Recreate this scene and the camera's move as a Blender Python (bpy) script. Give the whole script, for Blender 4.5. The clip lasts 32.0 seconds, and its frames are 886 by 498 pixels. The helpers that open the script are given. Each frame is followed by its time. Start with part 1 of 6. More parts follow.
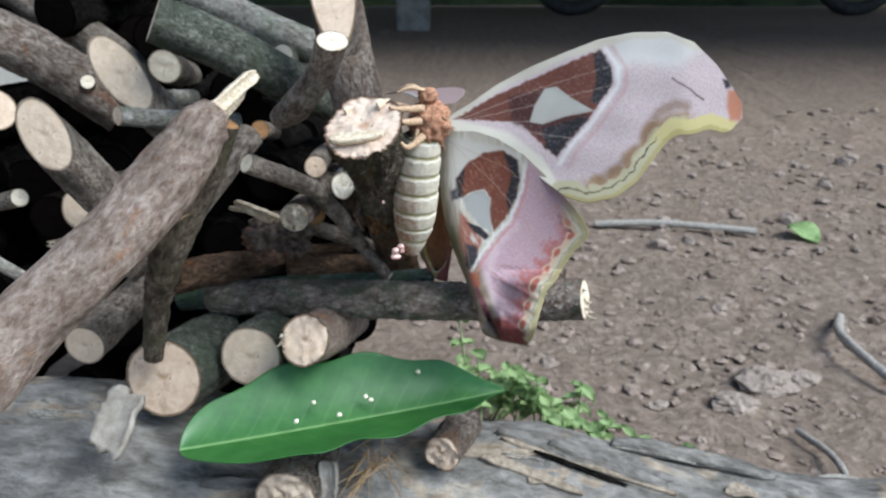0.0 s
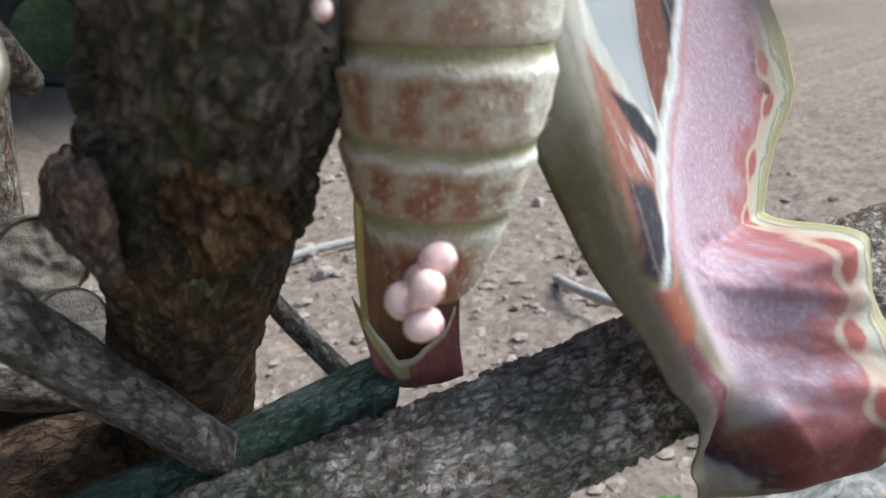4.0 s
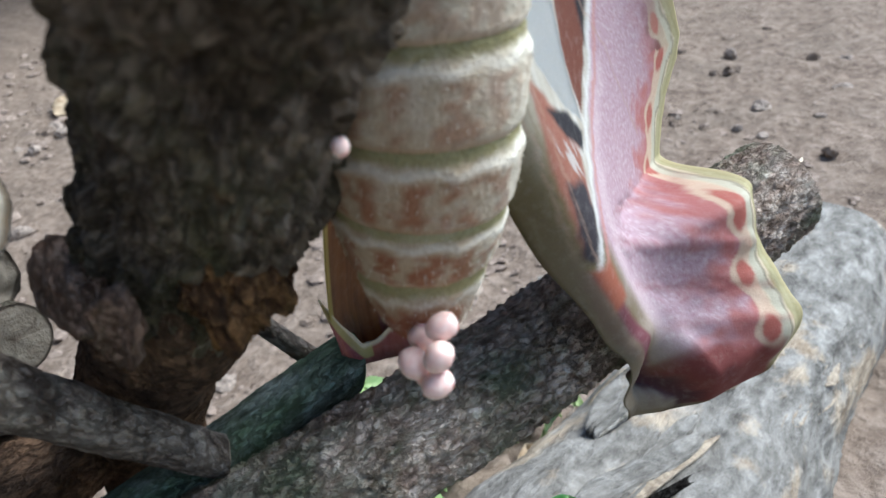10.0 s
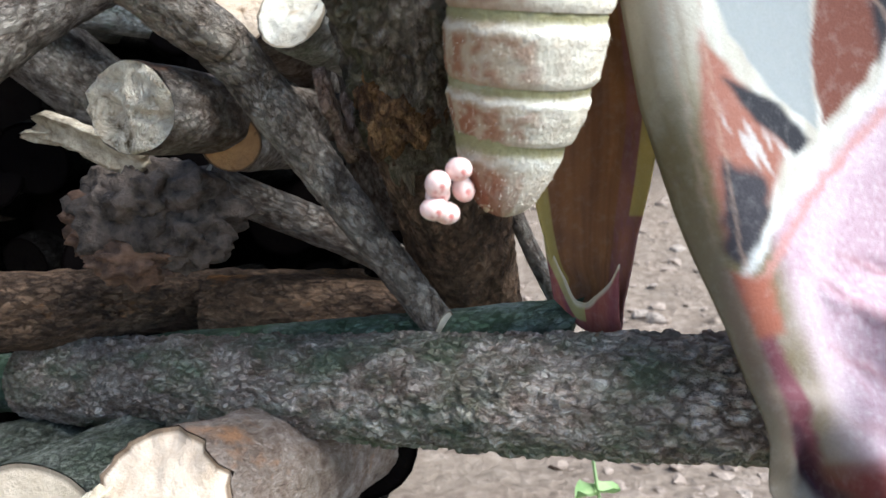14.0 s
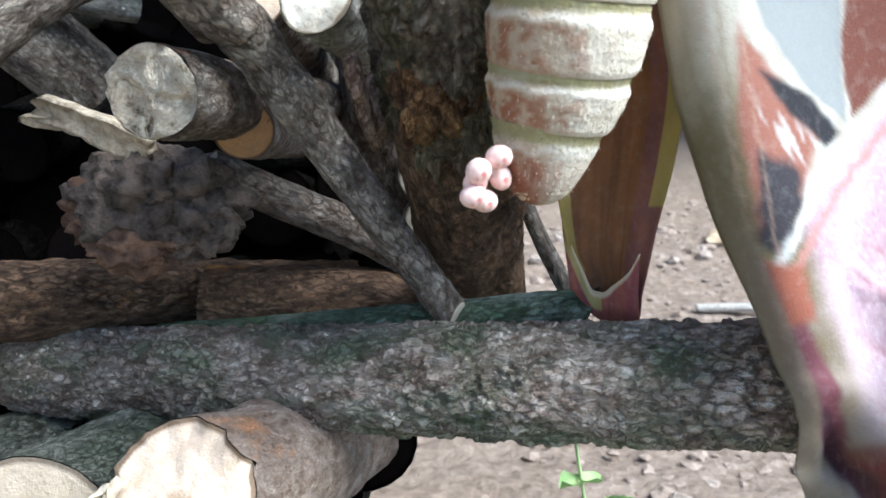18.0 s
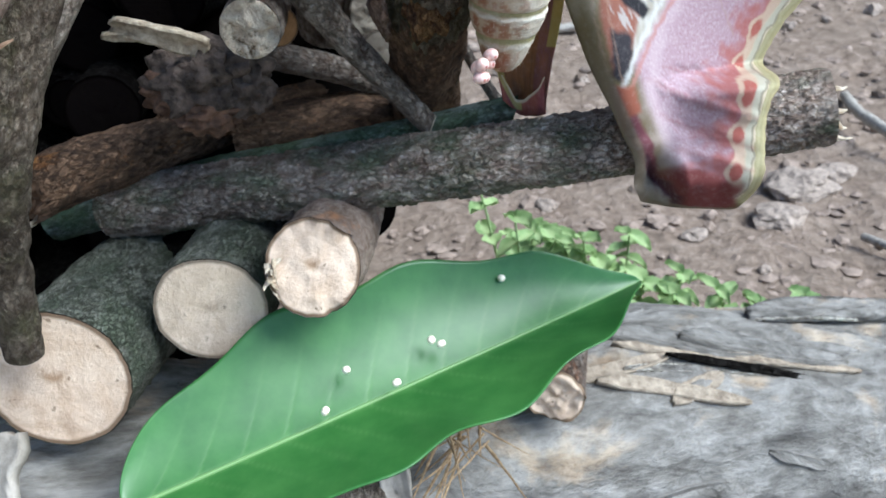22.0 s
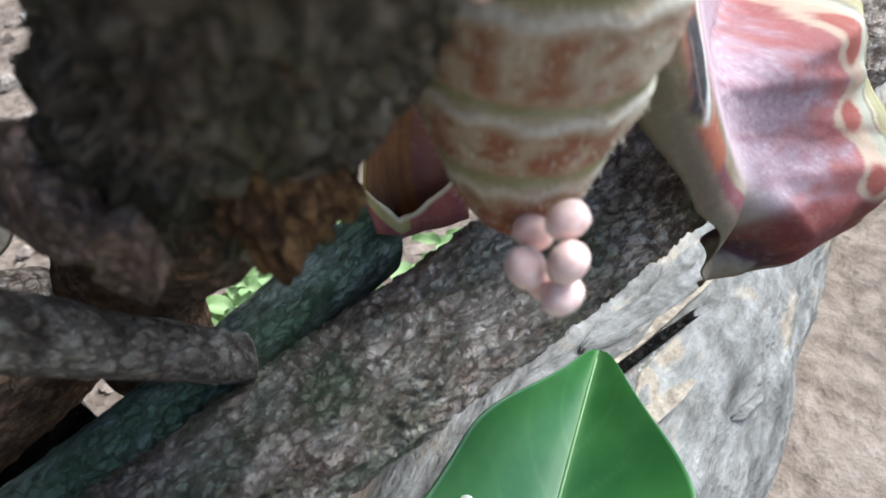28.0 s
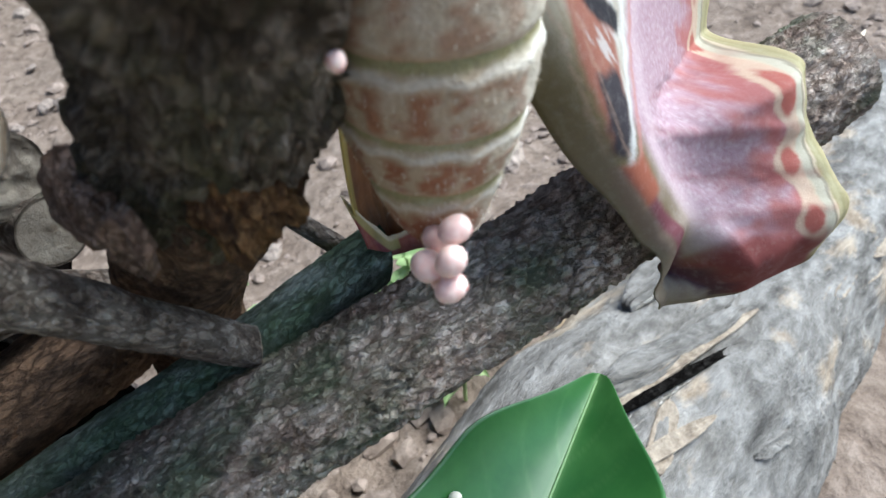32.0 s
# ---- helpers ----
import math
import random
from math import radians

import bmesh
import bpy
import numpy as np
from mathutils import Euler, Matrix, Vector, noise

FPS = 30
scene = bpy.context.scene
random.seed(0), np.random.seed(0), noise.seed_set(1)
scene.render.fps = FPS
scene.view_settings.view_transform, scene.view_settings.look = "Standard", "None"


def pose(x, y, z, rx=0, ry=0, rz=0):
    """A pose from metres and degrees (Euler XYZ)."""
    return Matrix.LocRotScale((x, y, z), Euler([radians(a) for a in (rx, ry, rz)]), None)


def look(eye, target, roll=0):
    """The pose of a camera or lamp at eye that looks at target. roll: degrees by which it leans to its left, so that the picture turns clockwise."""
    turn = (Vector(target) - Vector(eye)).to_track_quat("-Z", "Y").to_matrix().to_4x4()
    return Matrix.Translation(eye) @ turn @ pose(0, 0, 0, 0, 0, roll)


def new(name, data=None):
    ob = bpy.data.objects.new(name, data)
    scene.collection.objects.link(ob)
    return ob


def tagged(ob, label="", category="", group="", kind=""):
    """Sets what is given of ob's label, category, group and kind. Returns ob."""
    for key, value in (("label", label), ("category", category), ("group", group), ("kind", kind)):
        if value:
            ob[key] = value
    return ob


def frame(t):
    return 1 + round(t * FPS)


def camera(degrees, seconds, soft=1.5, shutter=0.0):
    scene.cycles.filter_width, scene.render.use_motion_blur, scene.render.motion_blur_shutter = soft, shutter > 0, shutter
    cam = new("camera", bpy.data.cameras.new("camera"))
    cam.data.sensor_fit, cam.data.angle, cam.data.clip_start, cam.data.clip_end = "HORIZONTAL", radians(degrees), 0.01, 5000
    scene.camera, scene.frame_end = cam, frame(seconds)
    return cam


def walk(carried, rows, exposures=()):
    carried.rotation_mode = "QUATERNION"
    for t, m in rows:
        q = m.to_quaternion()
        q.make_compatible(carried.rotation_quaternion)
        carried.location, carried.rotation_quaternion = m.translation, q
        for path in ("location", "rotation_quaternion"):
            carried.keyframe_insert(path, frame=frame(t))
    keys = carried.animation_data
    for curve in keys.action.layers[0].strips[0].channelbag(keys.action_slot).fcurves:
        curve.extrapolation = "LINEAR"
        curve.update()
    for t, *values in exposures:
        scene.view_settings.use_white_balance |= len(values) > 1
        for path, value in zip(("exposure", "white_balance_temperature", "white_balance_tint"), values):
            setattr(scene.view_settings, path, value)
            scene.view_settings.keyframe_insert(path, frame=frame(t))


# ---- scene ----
cam = camera(62.24, 32.0)
PATH = [
    (0.0, pose(-0.00000, -0.29000, 0.16000, 70.000, 0.000, -0.000)),
    (0.5, pose(-0.00968, -0.25595, 0.14811, 69.250, 0.157, -0.396)),
    (1.0, pose(-0.02139, -0.21375, 0.12205, 68.079, -0.574, -1.463)),
    (1.5, pose(-0.03891, -0.15432, 0.09982, 69.715, 1.706, -9.591)),
    (2.0, pose(-0.03875, -0.10714, 0.07690, 73.964, 2.601, -17.308)),
    (2.5, pose(-0.04000, -0.07800, 0.06102, 74.921, 3.222, -23.283)),
    (3.0, pose(-0.04364, -0.06000, 0.05906, 75.265, 5.677, -29.786)),
    (3.5, pose(-0.04424, -0.04004, 0.05912, 73.746, 6.540, -34.476)),
    (4.0, pose(-0.05020, -0.03200, 0.06983, 72.257, 7.333, -37.681)),
    (4.5, pose(-0.05547, -0.02757, 0.07292, 71.751, 7.475, -44.462)),
    (6.5, pose(-0.06005, -0.03157, 0.08923, 63.621, 10.485, -50.214)),
    (7.0, pose(-0.05716, -0.02883, 0.09184, 63.973, 10.906, -50.429)),
    (7.5, pose(-0.05328, -0.02539, 0.09360, 64.587, 11.167, -50.771)),
    (8.0, pose(-0.05392, -0.02541, 0.09340, 64.627, 11.175, -50.638)),
    (8.5, pose(-0.05608, -0.02887, 0.09216, 63.918, 10.778, -49.692)),
    (9.0, pose(-0.05606, -0.02908, 0.08911, 63.935, 10.291, -49.511)),
    (9.5, pose(-0.05800, -0.02906, 0.09125, 63.600, 10.419, -49.606)),
    (10.0, pose(-0.05665, -0.02763, 0.08949, 60.388, 9.516, -49.664)),
    (10.5, pose(-0.06159, -0.03689, 0.08381, 64.435, 8.889, -41.886)),
    (10.8, pose(-0.06012, -0.04716, 0.07744, 69.880, 7.343, -33.094)),
    (11.0, pose(-0.05864, -0.05484, 0.07949, 68.079, 6.165, -27.569)),
    (11.5, pose(-0.03787, -0.07532, 0.09261, 68.805, 7.924, -8.630)),
    (12.0, pose(-0.03068, -0.07503, 0.08306, 70.432, 6.144, -2.434)),
    (12.5, pose(-0.02703, -0.08521, 0.07889, 70.499, 5.397, 1.481)),
    (13.0, pose(-0.01901, -0.07897, 0.07779, 74.548, 7.253, 6.321)),
    (13.5, pose(-0.01171, -0.07514, 0.06755, 76.617, 3.040, 8.050)),
    (15.5, pose(-0.02053, -0.05280, 0.05149, 84.309, 1.346, 2.839)),
    (16.0, pose(-0.02273, -0.05595, 0.05338, 82.730, 0.861, 3.232)),
    (16.5, pose(-0.02386, -0.05767, 0.05416, 82.051, 0.490, 3.265)),
    (17.0, pose(-0.02391, -0.05720, 0.05686, 81.778, 1.033, 3.098)),
    (17.5, pose(-0.02513, -0.05915, 0.05698, 81.527, 0.682, 3.208)),
    (18.0, pose(-0.02174, -0.07052, 0.05760, 78.176, 0.506, 3.348)),
    (18.5, pose(-0.01905, -0.08423, 0.06764, 73.255, 1.848, 2.909)),
    (19.0, pose(-0.02212, -0.11608, 0.08177, 66.760, 3.869, 4.956)),
    (19.5, pose(-0.01670, -0.11681, 0.08120, 64.054, 3.718, 3.122)),
    (20.0, pose(-0.00596, -0.12889, 0.09168, 61.916, 5.165, 5.479)),
    (20.5, pose(-0.02423, -0.12466, 0.10894, 60.601, 6.643, 5.343)),
    (21.0, pose(-0.05720, -0.13270, 0.10754, 58.493, 3.599, 4.810)),
    (21.5, pose(-0.05510, -0.13473, 0.10336, 56.488, 2.938, -3.131)),
    (22.0, pose(-0.05411, -0.13607, 0.10136, 57.150, 4.987, -11.198)),
    (22.5, pose(-0.06593, -0.13351, 0.10617, 59.931, 4.621, -16.207)),
    (23.0, pose(-0.06187, -0.08594, 0.10129, 60.607, 7.452, -29.039)),
    (23.5, pose(-0.04684, -0.07079, 0.09659, 58.888, 10.241, -34.228)),
    (24.0, pose(-0.05584, -0.04824, 0.08934, 61.317, 9.473, -42.717)),
    (24.5, pose(-0.06106, -0.03655, 0.08213, 63.226, 10.644, -46.227)),
    (26.5, pose(-0.05400, -0.01202, 0.08290, 58.614, 8.377, -57.017)),
    (27.0, pose(-0.05180, -0.00684, 0.08557, 49.512, 8.734, -57.112)),
    (27.5, pose(-0.05019, -0.00601, 0.08478, 45.634, 9.192, -53.842)),
    (28.0, pose(-0.05008, -0.00619, 0.08516, 45.924, 9.354, -53.514)),
    (28.5, pose(-0.05100, -0.00875, 0.08486, 47.550, 9.843, -53.128)),
    (29.0, pose(-0.04984, -0.01198, 0.08666, 47.980, 10.900, -52.293)),
    (29.5, pose(-0.05066, -0.02186, 0.08783, 49.832, 11.583, -50.516)),
    (30.0, pose(-0.05006, -0.02561, 0.09252, 51.289, 12.492, -48.580)),
    (30.5, pose(-0.04919, -0.02491, 0.09371, 51.060, 12.363, -48.369)),
    (31.0, pose(-0.05057, -0.02733, 0.09235, 50.894, 12.042, -47.749)),
    (31.5, pose(-0.05078, -0.02676, 0.09147, 50.435, 12.042, -47.447)),
    (32.0, pose(-0.05112, -0.02676, 0.09096, 50.187, 11.861, -47.046)),
]
EXPOSURES = [(0.0, 0.8, 5720, 2), (1.0, 0.78, 5650, 2), (3.0, 1.34, 5720, 2), (9.0, 1.27, 5720, 2), (10.0, 1.25, 5720, 2), (11.0, 1.54, 5720, 2), (13.0, 1.58, 5720, 2), (16.0, 1.95, 5720, 2), (18.0, 1.84, 5600, 2), (20.5, 1.4, 5560, 2), (23.0, 1.26, 5560, 2), (27.0, 1.35, 5720, 2), (28.0, 1.56, 5720, 2), (32.0, 1.38, 5720, 2)]
walk(cam, PATH, EXPOSURES)
cam.data.dof.use_dof, cam.data.dof.focus_distance, cam.data.dof.aperture_fstop = True, 0.13, 48.0
SKY, SUN = 0.112, 3.15

# ---- light ----
world = bpy.data.worlds.new("sky")
scene.world = world
world.use_nodes = True
wn = world.node_tree
sky = wn.nodes.new("ShaderNodeTexSky")
sky.sky_type, sky.sun_disc = "NISHITA", False
sky.sun_elevation, sky.sun_rotation = radians(49), radians(117)
wn.links.new(sky.outputs[0], wn.nodes["Background"].inputs[0])
wn.nodes["Background"].inputs[1].default_value = SKY
sun = new("sun", bpy.data.lights.new("sun", "SUN"))
sun.data.energy, sun.data.angle, sun.data.color = SUN, radians(38), (1.0, 0.955, 0.9)
sun.matrix_world = look((1.15, -0.585, 1.48), (0, 0, 0))


# ---- materials ----
class Mat:
    """A node material with short helpers."""

    def __init__(self, name, rough=0.8, spec=0.3):
        self.m = bpy.data.materials.new(name)
        self.m.use_nodes = True
        self.t = self.m.node_tree
        self.b = self.t.nodes["Principled BSDF"]
        self.b.inputs["Roughness"].default_value = rough
        self.b.inputs["Specular IOR Level"].default_value = spec

    def node(self, kind, **values):
        n = self.t.nodes.new(kind)
        for key, v in values.items():
            n.inputs[key.replace("_", " ")].default_value = v
        return n

    def link(self, a, b):
        self.t.links.new(a, b)

    def attr(self, name):
        n = self.t.nodes.new("ShaderNodeAttribute")
        n.attribute_name = name
        return n

    def coords(self, name="", scale=(1, 1, 1)):
        m = self.t.nodes.new("ShaderNodeMapping")
        m.inputs["Scale"].default_value = scale
        if name:
            self.link(self.attr(name).outputs["Vector"], m.inputs["Vector"])
        else:
            c = self.t.nodes.new("ShaderNodeTexCoord")
            self.link(c.outputs["Object"], m.inputs["Vector"])
        return m.outputs[0]

    def noise(self, vec, scale, detail=4.0, rough=0.6, warp=0.0):
        n = self.node("ShaderNodeTexNoise", Scale=scale, Detail=detail, Roughness=rough, Distortion=warp)
        self.link(vec, n.inputs["Vector"])
        return n.outputs["Fac"]

    def cells(self, vec, scale, feature="DISTANCE_TO_EDGE"):
        n = self.node("ShaderNodeTexVoronoi", Scale=scale)
        n.feature = feature
        self.link(vec, n.inputs["Vector"])
        return n.outputs["Distance"]

    def ramp(self, fac, stops):
        n = self.t.nodes.new("ShaderNodeValToRGB")
        while len(n.color_ramp.elements) < len(stops):
            n.color_ramp.elements.new(0.5)
        for e, (p, c) in zip(n.color_ramp.elements, stops):
            e.position = p
            e.color = (c, c, c, 1) if isinstance(c, (int, float)) else (*c, 1)
        self.link(fac, n.inputs[0])
        return n.outputs[0]

    def mix(self, fac, a, b, how="MIX"):
        n = self.t.nodes.new("ShaderNodeMix")
        n.data_type, n.blend_type = "RGBA", how
        for sock, v in ((n.inputs[0], fac), (n.inputs[6], a), (n.inputs[7], b)):
            if isinstance(v, tuple):
                sock.default_value = (*v, 1)
            elif isinstance(v, (int, float)):
                sock.default_value = v
            else:
                self.link(v, sock)
        return n.outputs[2]

    def math(self, op, a, b=0.0):
        n = self.t.nodes.new("ShaderNodeMath")
        n.operation = op
        for sock, v in ((n.inputs[0], a), (n.inputs[1], b)):
            if isinstance(v, (int, float)):
                sock.default_value = v
            else:
                self.link(v, sock)
        return n.outputs[0]

    def colour(self, c):
        if isinstance(c, tuple):
            self.b.inputs["Base Color"].default_value = (*c, 1)
        else:
            self.link(c, self.b.inputs["Base Color"])
        return self

    def bump(self, height, distance, strength=1.0, before=None):
        n = self.node("ShaderNodeBump", Strength=strength, Distance=distance)
        self.link(height, n.inputs["Height"])
        if before:
            self.link(before, n.inputs["Normal"])
        self.link(n.outputs[0], self.b.inputs["Normal"])
        return n.outputs[0]


def bark_material(name, dark, mid, light, moss=None, moss_at=0.62, plate=420.0, depth=0.0006, patch=None, crack_dark=0.22, cells=0.12):
    m = Mat(name, 0.9, 0.18)
    v = m.coords("grain", (1, 1, 0.6))
    big = m.noise(v, 60, 4, 0.6)
    fine = m.noise(v, 620, 5, 0.7)
    mid_n = m.noise(v, 260, 5, 0.7, 0.5)
    wob = m.node("ShaderNodeTexNoise", Scale=300.0, Detail=6.0, Roughness=0.75)
    m.link(v, wob.inputs["Vector"])
    sub = m.t.nodes.new("ShaderNodeVectorMath")
    sub.operation = "MULTIPLY_ADD"
    m.link(wob.outputs["Color"], sub.inputs[0])
    sub.inputs[1].default_value = (0.0045,) * 3
    m.link(v, sub.inputs[2])
    crack = m.cells(sub.outputs[0], plate * 1.5)
    where = m.ramp(m.noise(v, 130, 3, 0.6), [(0.4, 0.0), (0.6, 1.0)])
    c = m.ramp(m.mix(0.6, fine, mid_n), [(0.32, dark), (0.45, mid), (0.61, light)])
    plates = m.node("ShaderNodeTexVoronoi", Scale=plate * 1.5)
    m.link(sub.outputs[0], plates.inputs["Vector"])
    c = m.mix(cells, c, m.ramp(plates.outputs["Color"], [(0.2, 0.32), (0.45, 0.7), (0.7, 1.1)]), "MULTIPLY")
    c = m.mix(m.ramp(big, [(0.4, 0.0), (0.68, 0.7)]), c, dark)
    spots = m.noise(v, 310, 5, 0.7, 0.8)
    c = m.mix(m.ramp(spots, [(0.6, 0.0), (0.72, 0.36)]), c, tuple(min(1, x * 1.5 + 0.03) for x in light))
    if moss:
        c = m.mix(m.ramp(m.noise(v, 85, 5, 0.7), [(moss_at - 0.12, 0.0), (moss_at + 0.06, 0.8)]), c, moss)
    if patch:
        c = m.mix(m.ramp(m.noise(v, 42, 5, 0.7), [(0.58, 0.0), (0.66, 0.85)]), c, m.mix(fine, tuple(x * 0.5 for x in patch), patch))
    line = m.math("MULTIPLY", m.ramp(crack, [(0.0, 1.0), (0.06, 0.0)]), m.math("MULTIPLY", where, crack_dark))
    c = m.mix(line, c, tuple(x * 0.35 for x in dark))
    m.colour(c)
    h = m.math("ADD", m.math("MULTIPLY", m.ramp(crack, [(0.0, 0.0), (0.12, 1.0)]), 3.3 * cells), m.math("ADD", fine, m.math("MULTIPLY", mid_n, 1.2)))
    h = m.math("ADD", h, m.math("MULTIPLY", m.ramp(plates.outputs["Color"], [(0.25, 0.0), (0.7, 1.0)]), 2.7 * cells))
    m.bump(h, depth)
    return m.m


def cut_material(name, pale, mid, dark, ring=0.5):
    """Sawn or chopped wood: rings, rays, stains and a darker rim."""
    m = Mat(name, 0.8, 0.25)
    a = m.attr("ring")
    v = m.coords()
    grain = m.noise(v, 900, 4, 0.7)
    blot = m.noise(v, 170, 4, 0.65)
    wave = m.math("SINE", m.math("MULTIPLY", m.math("ADD", a.outputs["Fac"], m.math("MULTIPLY", blot, 0.9)), 30.0))
    c = m.ramp(blot, [(0.33, mid), (0.6, pale)])
    c = m.mix(m.math("MULTIPLY", m.ramp(wave, [(0.2, 0.0), (1.0, 1.0)]), ring), c, mid)
    c = m.mix(m.ramp(grain, [(0.5, 0.0), (0.8, 0.35)]), c, mid)
    c = m.mix(m.ramp(m.noise(v, 60, 5, 0.7, 1.0), [(0.52, 0.0), (0.72, 0.5)]), c, dark)
    core = m.math("ADD", a.outputs["Fac"], m.math("MULTIPLY", m.math("SUBTRACT", blot, 0.5), 0.7))
    c = m.mix(m.ramp(core, [(0.02, 0.8), (0.2, 0.0)]), c, dark)
    c = m.mix(m.ramp(m.noise(v, 420, 3, 0.5), [(0.66, 0.0), (0.72, 0.7)]), c, tuple(x * 0.5 for x in dark))
    c = m.mix(m.ramp(a.outputs["Fac"], [(0.9, 0.0), (0.95, 0.9)]), c, tuple(x * 0.45 for x in dark))
    m.colour(c)
    m.bump(m.math("ADD", grain, m.math("MULTIPLY", blot, 0.8)), 0.00035)
    return m.m


def tint_material(name, rough=0.75, grain=2600.0, depth=0.00015, see=0.0, shine=0.25, fade=0.25):
    """Colours that are laid on the mesh point by point, with a fine scaly grain."""
    m = Mat(name, rough, shine)
    a = m.attr("tint")
    v = m.coords()
    n = m.noise(v, grain, 3, 0.7)
    n2 = m.noise(v, grain * 0.2, 4, 0.6)
    c = m.mix(m.ramp(n, [(0.35, fade), (0.6, 0.0)]), a.outputs["Color"], (0.12, 0.06, 0.07), "MULTIPLY")
    c = m.mix(m.ramp(n2, [(0.5, 0.0), (0.8, fade)]), c, (0.75, 0.7, 0.66))
    m.colour(c)
    m.bump(m.math("ADD", n, n2), depth)
    if see:
        out = m.t.nodes["Material Output"]
        back = m.t.nodes.new("ShaderNodeBsdfTranslucent")
        m.link(c, back.inputs[0])
        mx = m.t.nodes.new("ShaderNodeMixShader")
        mx.inputs[0].default_value = see
        m.link(m.b.outputs[0], mx.inputs[1])
        m.link(back.outputs[0], mx.inputs[2])
        clear = m.t.nodes.new("ShaderNodeBsdfTransparent")
        mx2 = m.t.nodes.new("ShaderNodeMixShader")
        m.link(a.outputs["Alpha"], mx2.inputs[0])
        m.link(clear.outputs[0], mx2.inputs[1])
        m.link(mx.outputs[0], mx2.inputs[2])
        m.link(mx2.outputs[0], out.inputs[0])
    return m.m


BARK = bark_material("bark_grey", (0.06, 0.041, 0.03), (0.4, 0.295, 0.235), (0.76, 0.65, 0.56), (0.13, 0.165, 0.1), 0.58, 430, 0.0026, None, 0.42, 0.24)
BARK_DARK = bark_material("bark_dark", (0.036, 0.026, 0.02), (0.215, 0.165, 0.13), (0.54, 0.465, 0.39), (0.05, 0.065, 0.035), 0.68, 460, 0.0016)
# near-black colour that stands in for shade in gaps and cracks
BARK_SHADE = bark_material("bark_shade", (0.004, 0.003, 0.003), (0.01, 0.009, 0.008), (0.03, 0.027, 0.024), None, 0.6, 460, 0.0016)
BARK_BROWN = bark_material("bark_brown", (0.035, 0.023, 0.017), (0.18, 0.13, 0.1), (0.46, 0.39, 0.33), None, 0.6, 380, 0.0016, (0.3, 0.12, 0.05))
BARK_GREEN = bark_material("bark_mossy", (0.024, 0.024, 0.018), (0.11, 0.115, 0.085), (0.34, 0.34, 0.29), (0.075, 0.09, 0.06), 0.58, 500, 0.0014)
BARK_MOSS = bark_material("bark_moss_green", (0.026, 0.03, 0.022), (0.115, 0.135, 0.105), (0.36, 0.4, 0.36), (0.075, 0.115, 0.06), 0.5, 500, 0.0014)
BARK_PALE = bark_material("bark_pale", (0.08, 0.068, 0.056), (0.31, 0.28, 0.24), (0.64, 0.61, 0.55), (0.14, 0.18, 0.1), 0.62, 520, 0.0012)
BARK_STUMP = bark_material("bark_stump", (0.022, 0.016, 0.011), (0.115, 0.084, 0.06), (0.32, 0.262, 0.205), (0.14, 0.13, 0.07), 0.6, 420, 0.003, (0.3, 0.12, 0.05))
BARK_KNOT = bark_material("bark_knot", (0.06, 0.036, 0.026), (0.24, 0.155, 0.115), (0.44, 0.33, 0.27), None, 0.6, 520, 0.0012, (0.3, 0.14, 0.08))
BARK_BURNT = bark_material("burnt_heartwood", (0.02, 0.013, 0.009), (0.115, 0.07, 0.045), (0.3, 0.18, 0.11), None, 0.6, 380, 0.0016, (0.5, 0.22, 0.07))
BURNT_ORANGE = bark_material("orange_heartwood", (0.025, 0.013, 0.008), (0.12, 0.06, 0.028), (0.46, 0.25, 0.1), None, 0.6, 500, 0.003, (0.06, 0.025, 0.015))
BARK_BARE = bark_material("bark_bare", (0.075, 0.05, 0.036), (0.23, 0.165, 0.13), (0.42, 0.345, 0.295), None, 0.6, 900, 0.0008, (0.4, 0.2, 0.1), 0.05, 0.03)
weather = Mat("weathered_wood", 0.85, 0.2)
wv = weather.coords("grain", (1, 1, 0.45))
w1, w2 = weather.noise(wv, 120, 8, 0.66, 0.25), weather.noise(weather.coords("grain", (1, 1, 0.6)), 30, 5, 0.62, 0.3)
wc = weather.ramp(w1, [(0.28, (0.047, 0.041, 0.035)), (0.47, (0.165, 0.152, 0.137)), (0.72, (0.35, 0.33, 0.305))])
wc = weather.mix(weather.ramp(w2, [(0.54, 0.0), (0.62, 0.8)]), wc, weather.ramp(w1, [(0.35, (0.2, 0.14, 0.09)), (0.6, (0.42, 0.34, 0.25))]))
wc = weather.mix(weather.ramp(w2, [(0.3, 0.75), (0.42, 0.0)]), wc, (0.07, 0.065, 0.06))
weather.colour(wc)
weather.bump(weather.math("ADD", w1, weather.math("MULTIPLY", w2, 2.0)), 0.004)
WEATHERED = weather.m
CUT = cut_material("cut_wood", (0.7, 0.55, 0.42), (0.58, 0.425, 0.305), (0.3, 0.185, 0.105), 0.22)
CUT_WHITE = cut_material("cut_wood_pale", (0.7, 0.63, 0.51), (0.58, 0.48, 0.36), (0.45, 0.32, 0.2), 0.12)
BARK_MOSS_CUT = cut_material("cut_wood_mossy", (0.07, 0.08, 0.06), (0.045, 0.052, 0.04), (0.02, 0.022, 0.017), 0.2)
CUT_GREY = cut_material("cut_wood_grey", (0.64, 0.51, 0.39), (0.52, 0.4, 0.29), (0.38, 0.29, 0.21), 0.15)
# cut ends painted almost black, to pass for deep shade
CUT_SHADE = cut_material("cut_wood_shade", (0.005, 0.004, 0.0035), (0.004, 0.003, 0.003), (0.003, 0.002, 0.002), 0.3)
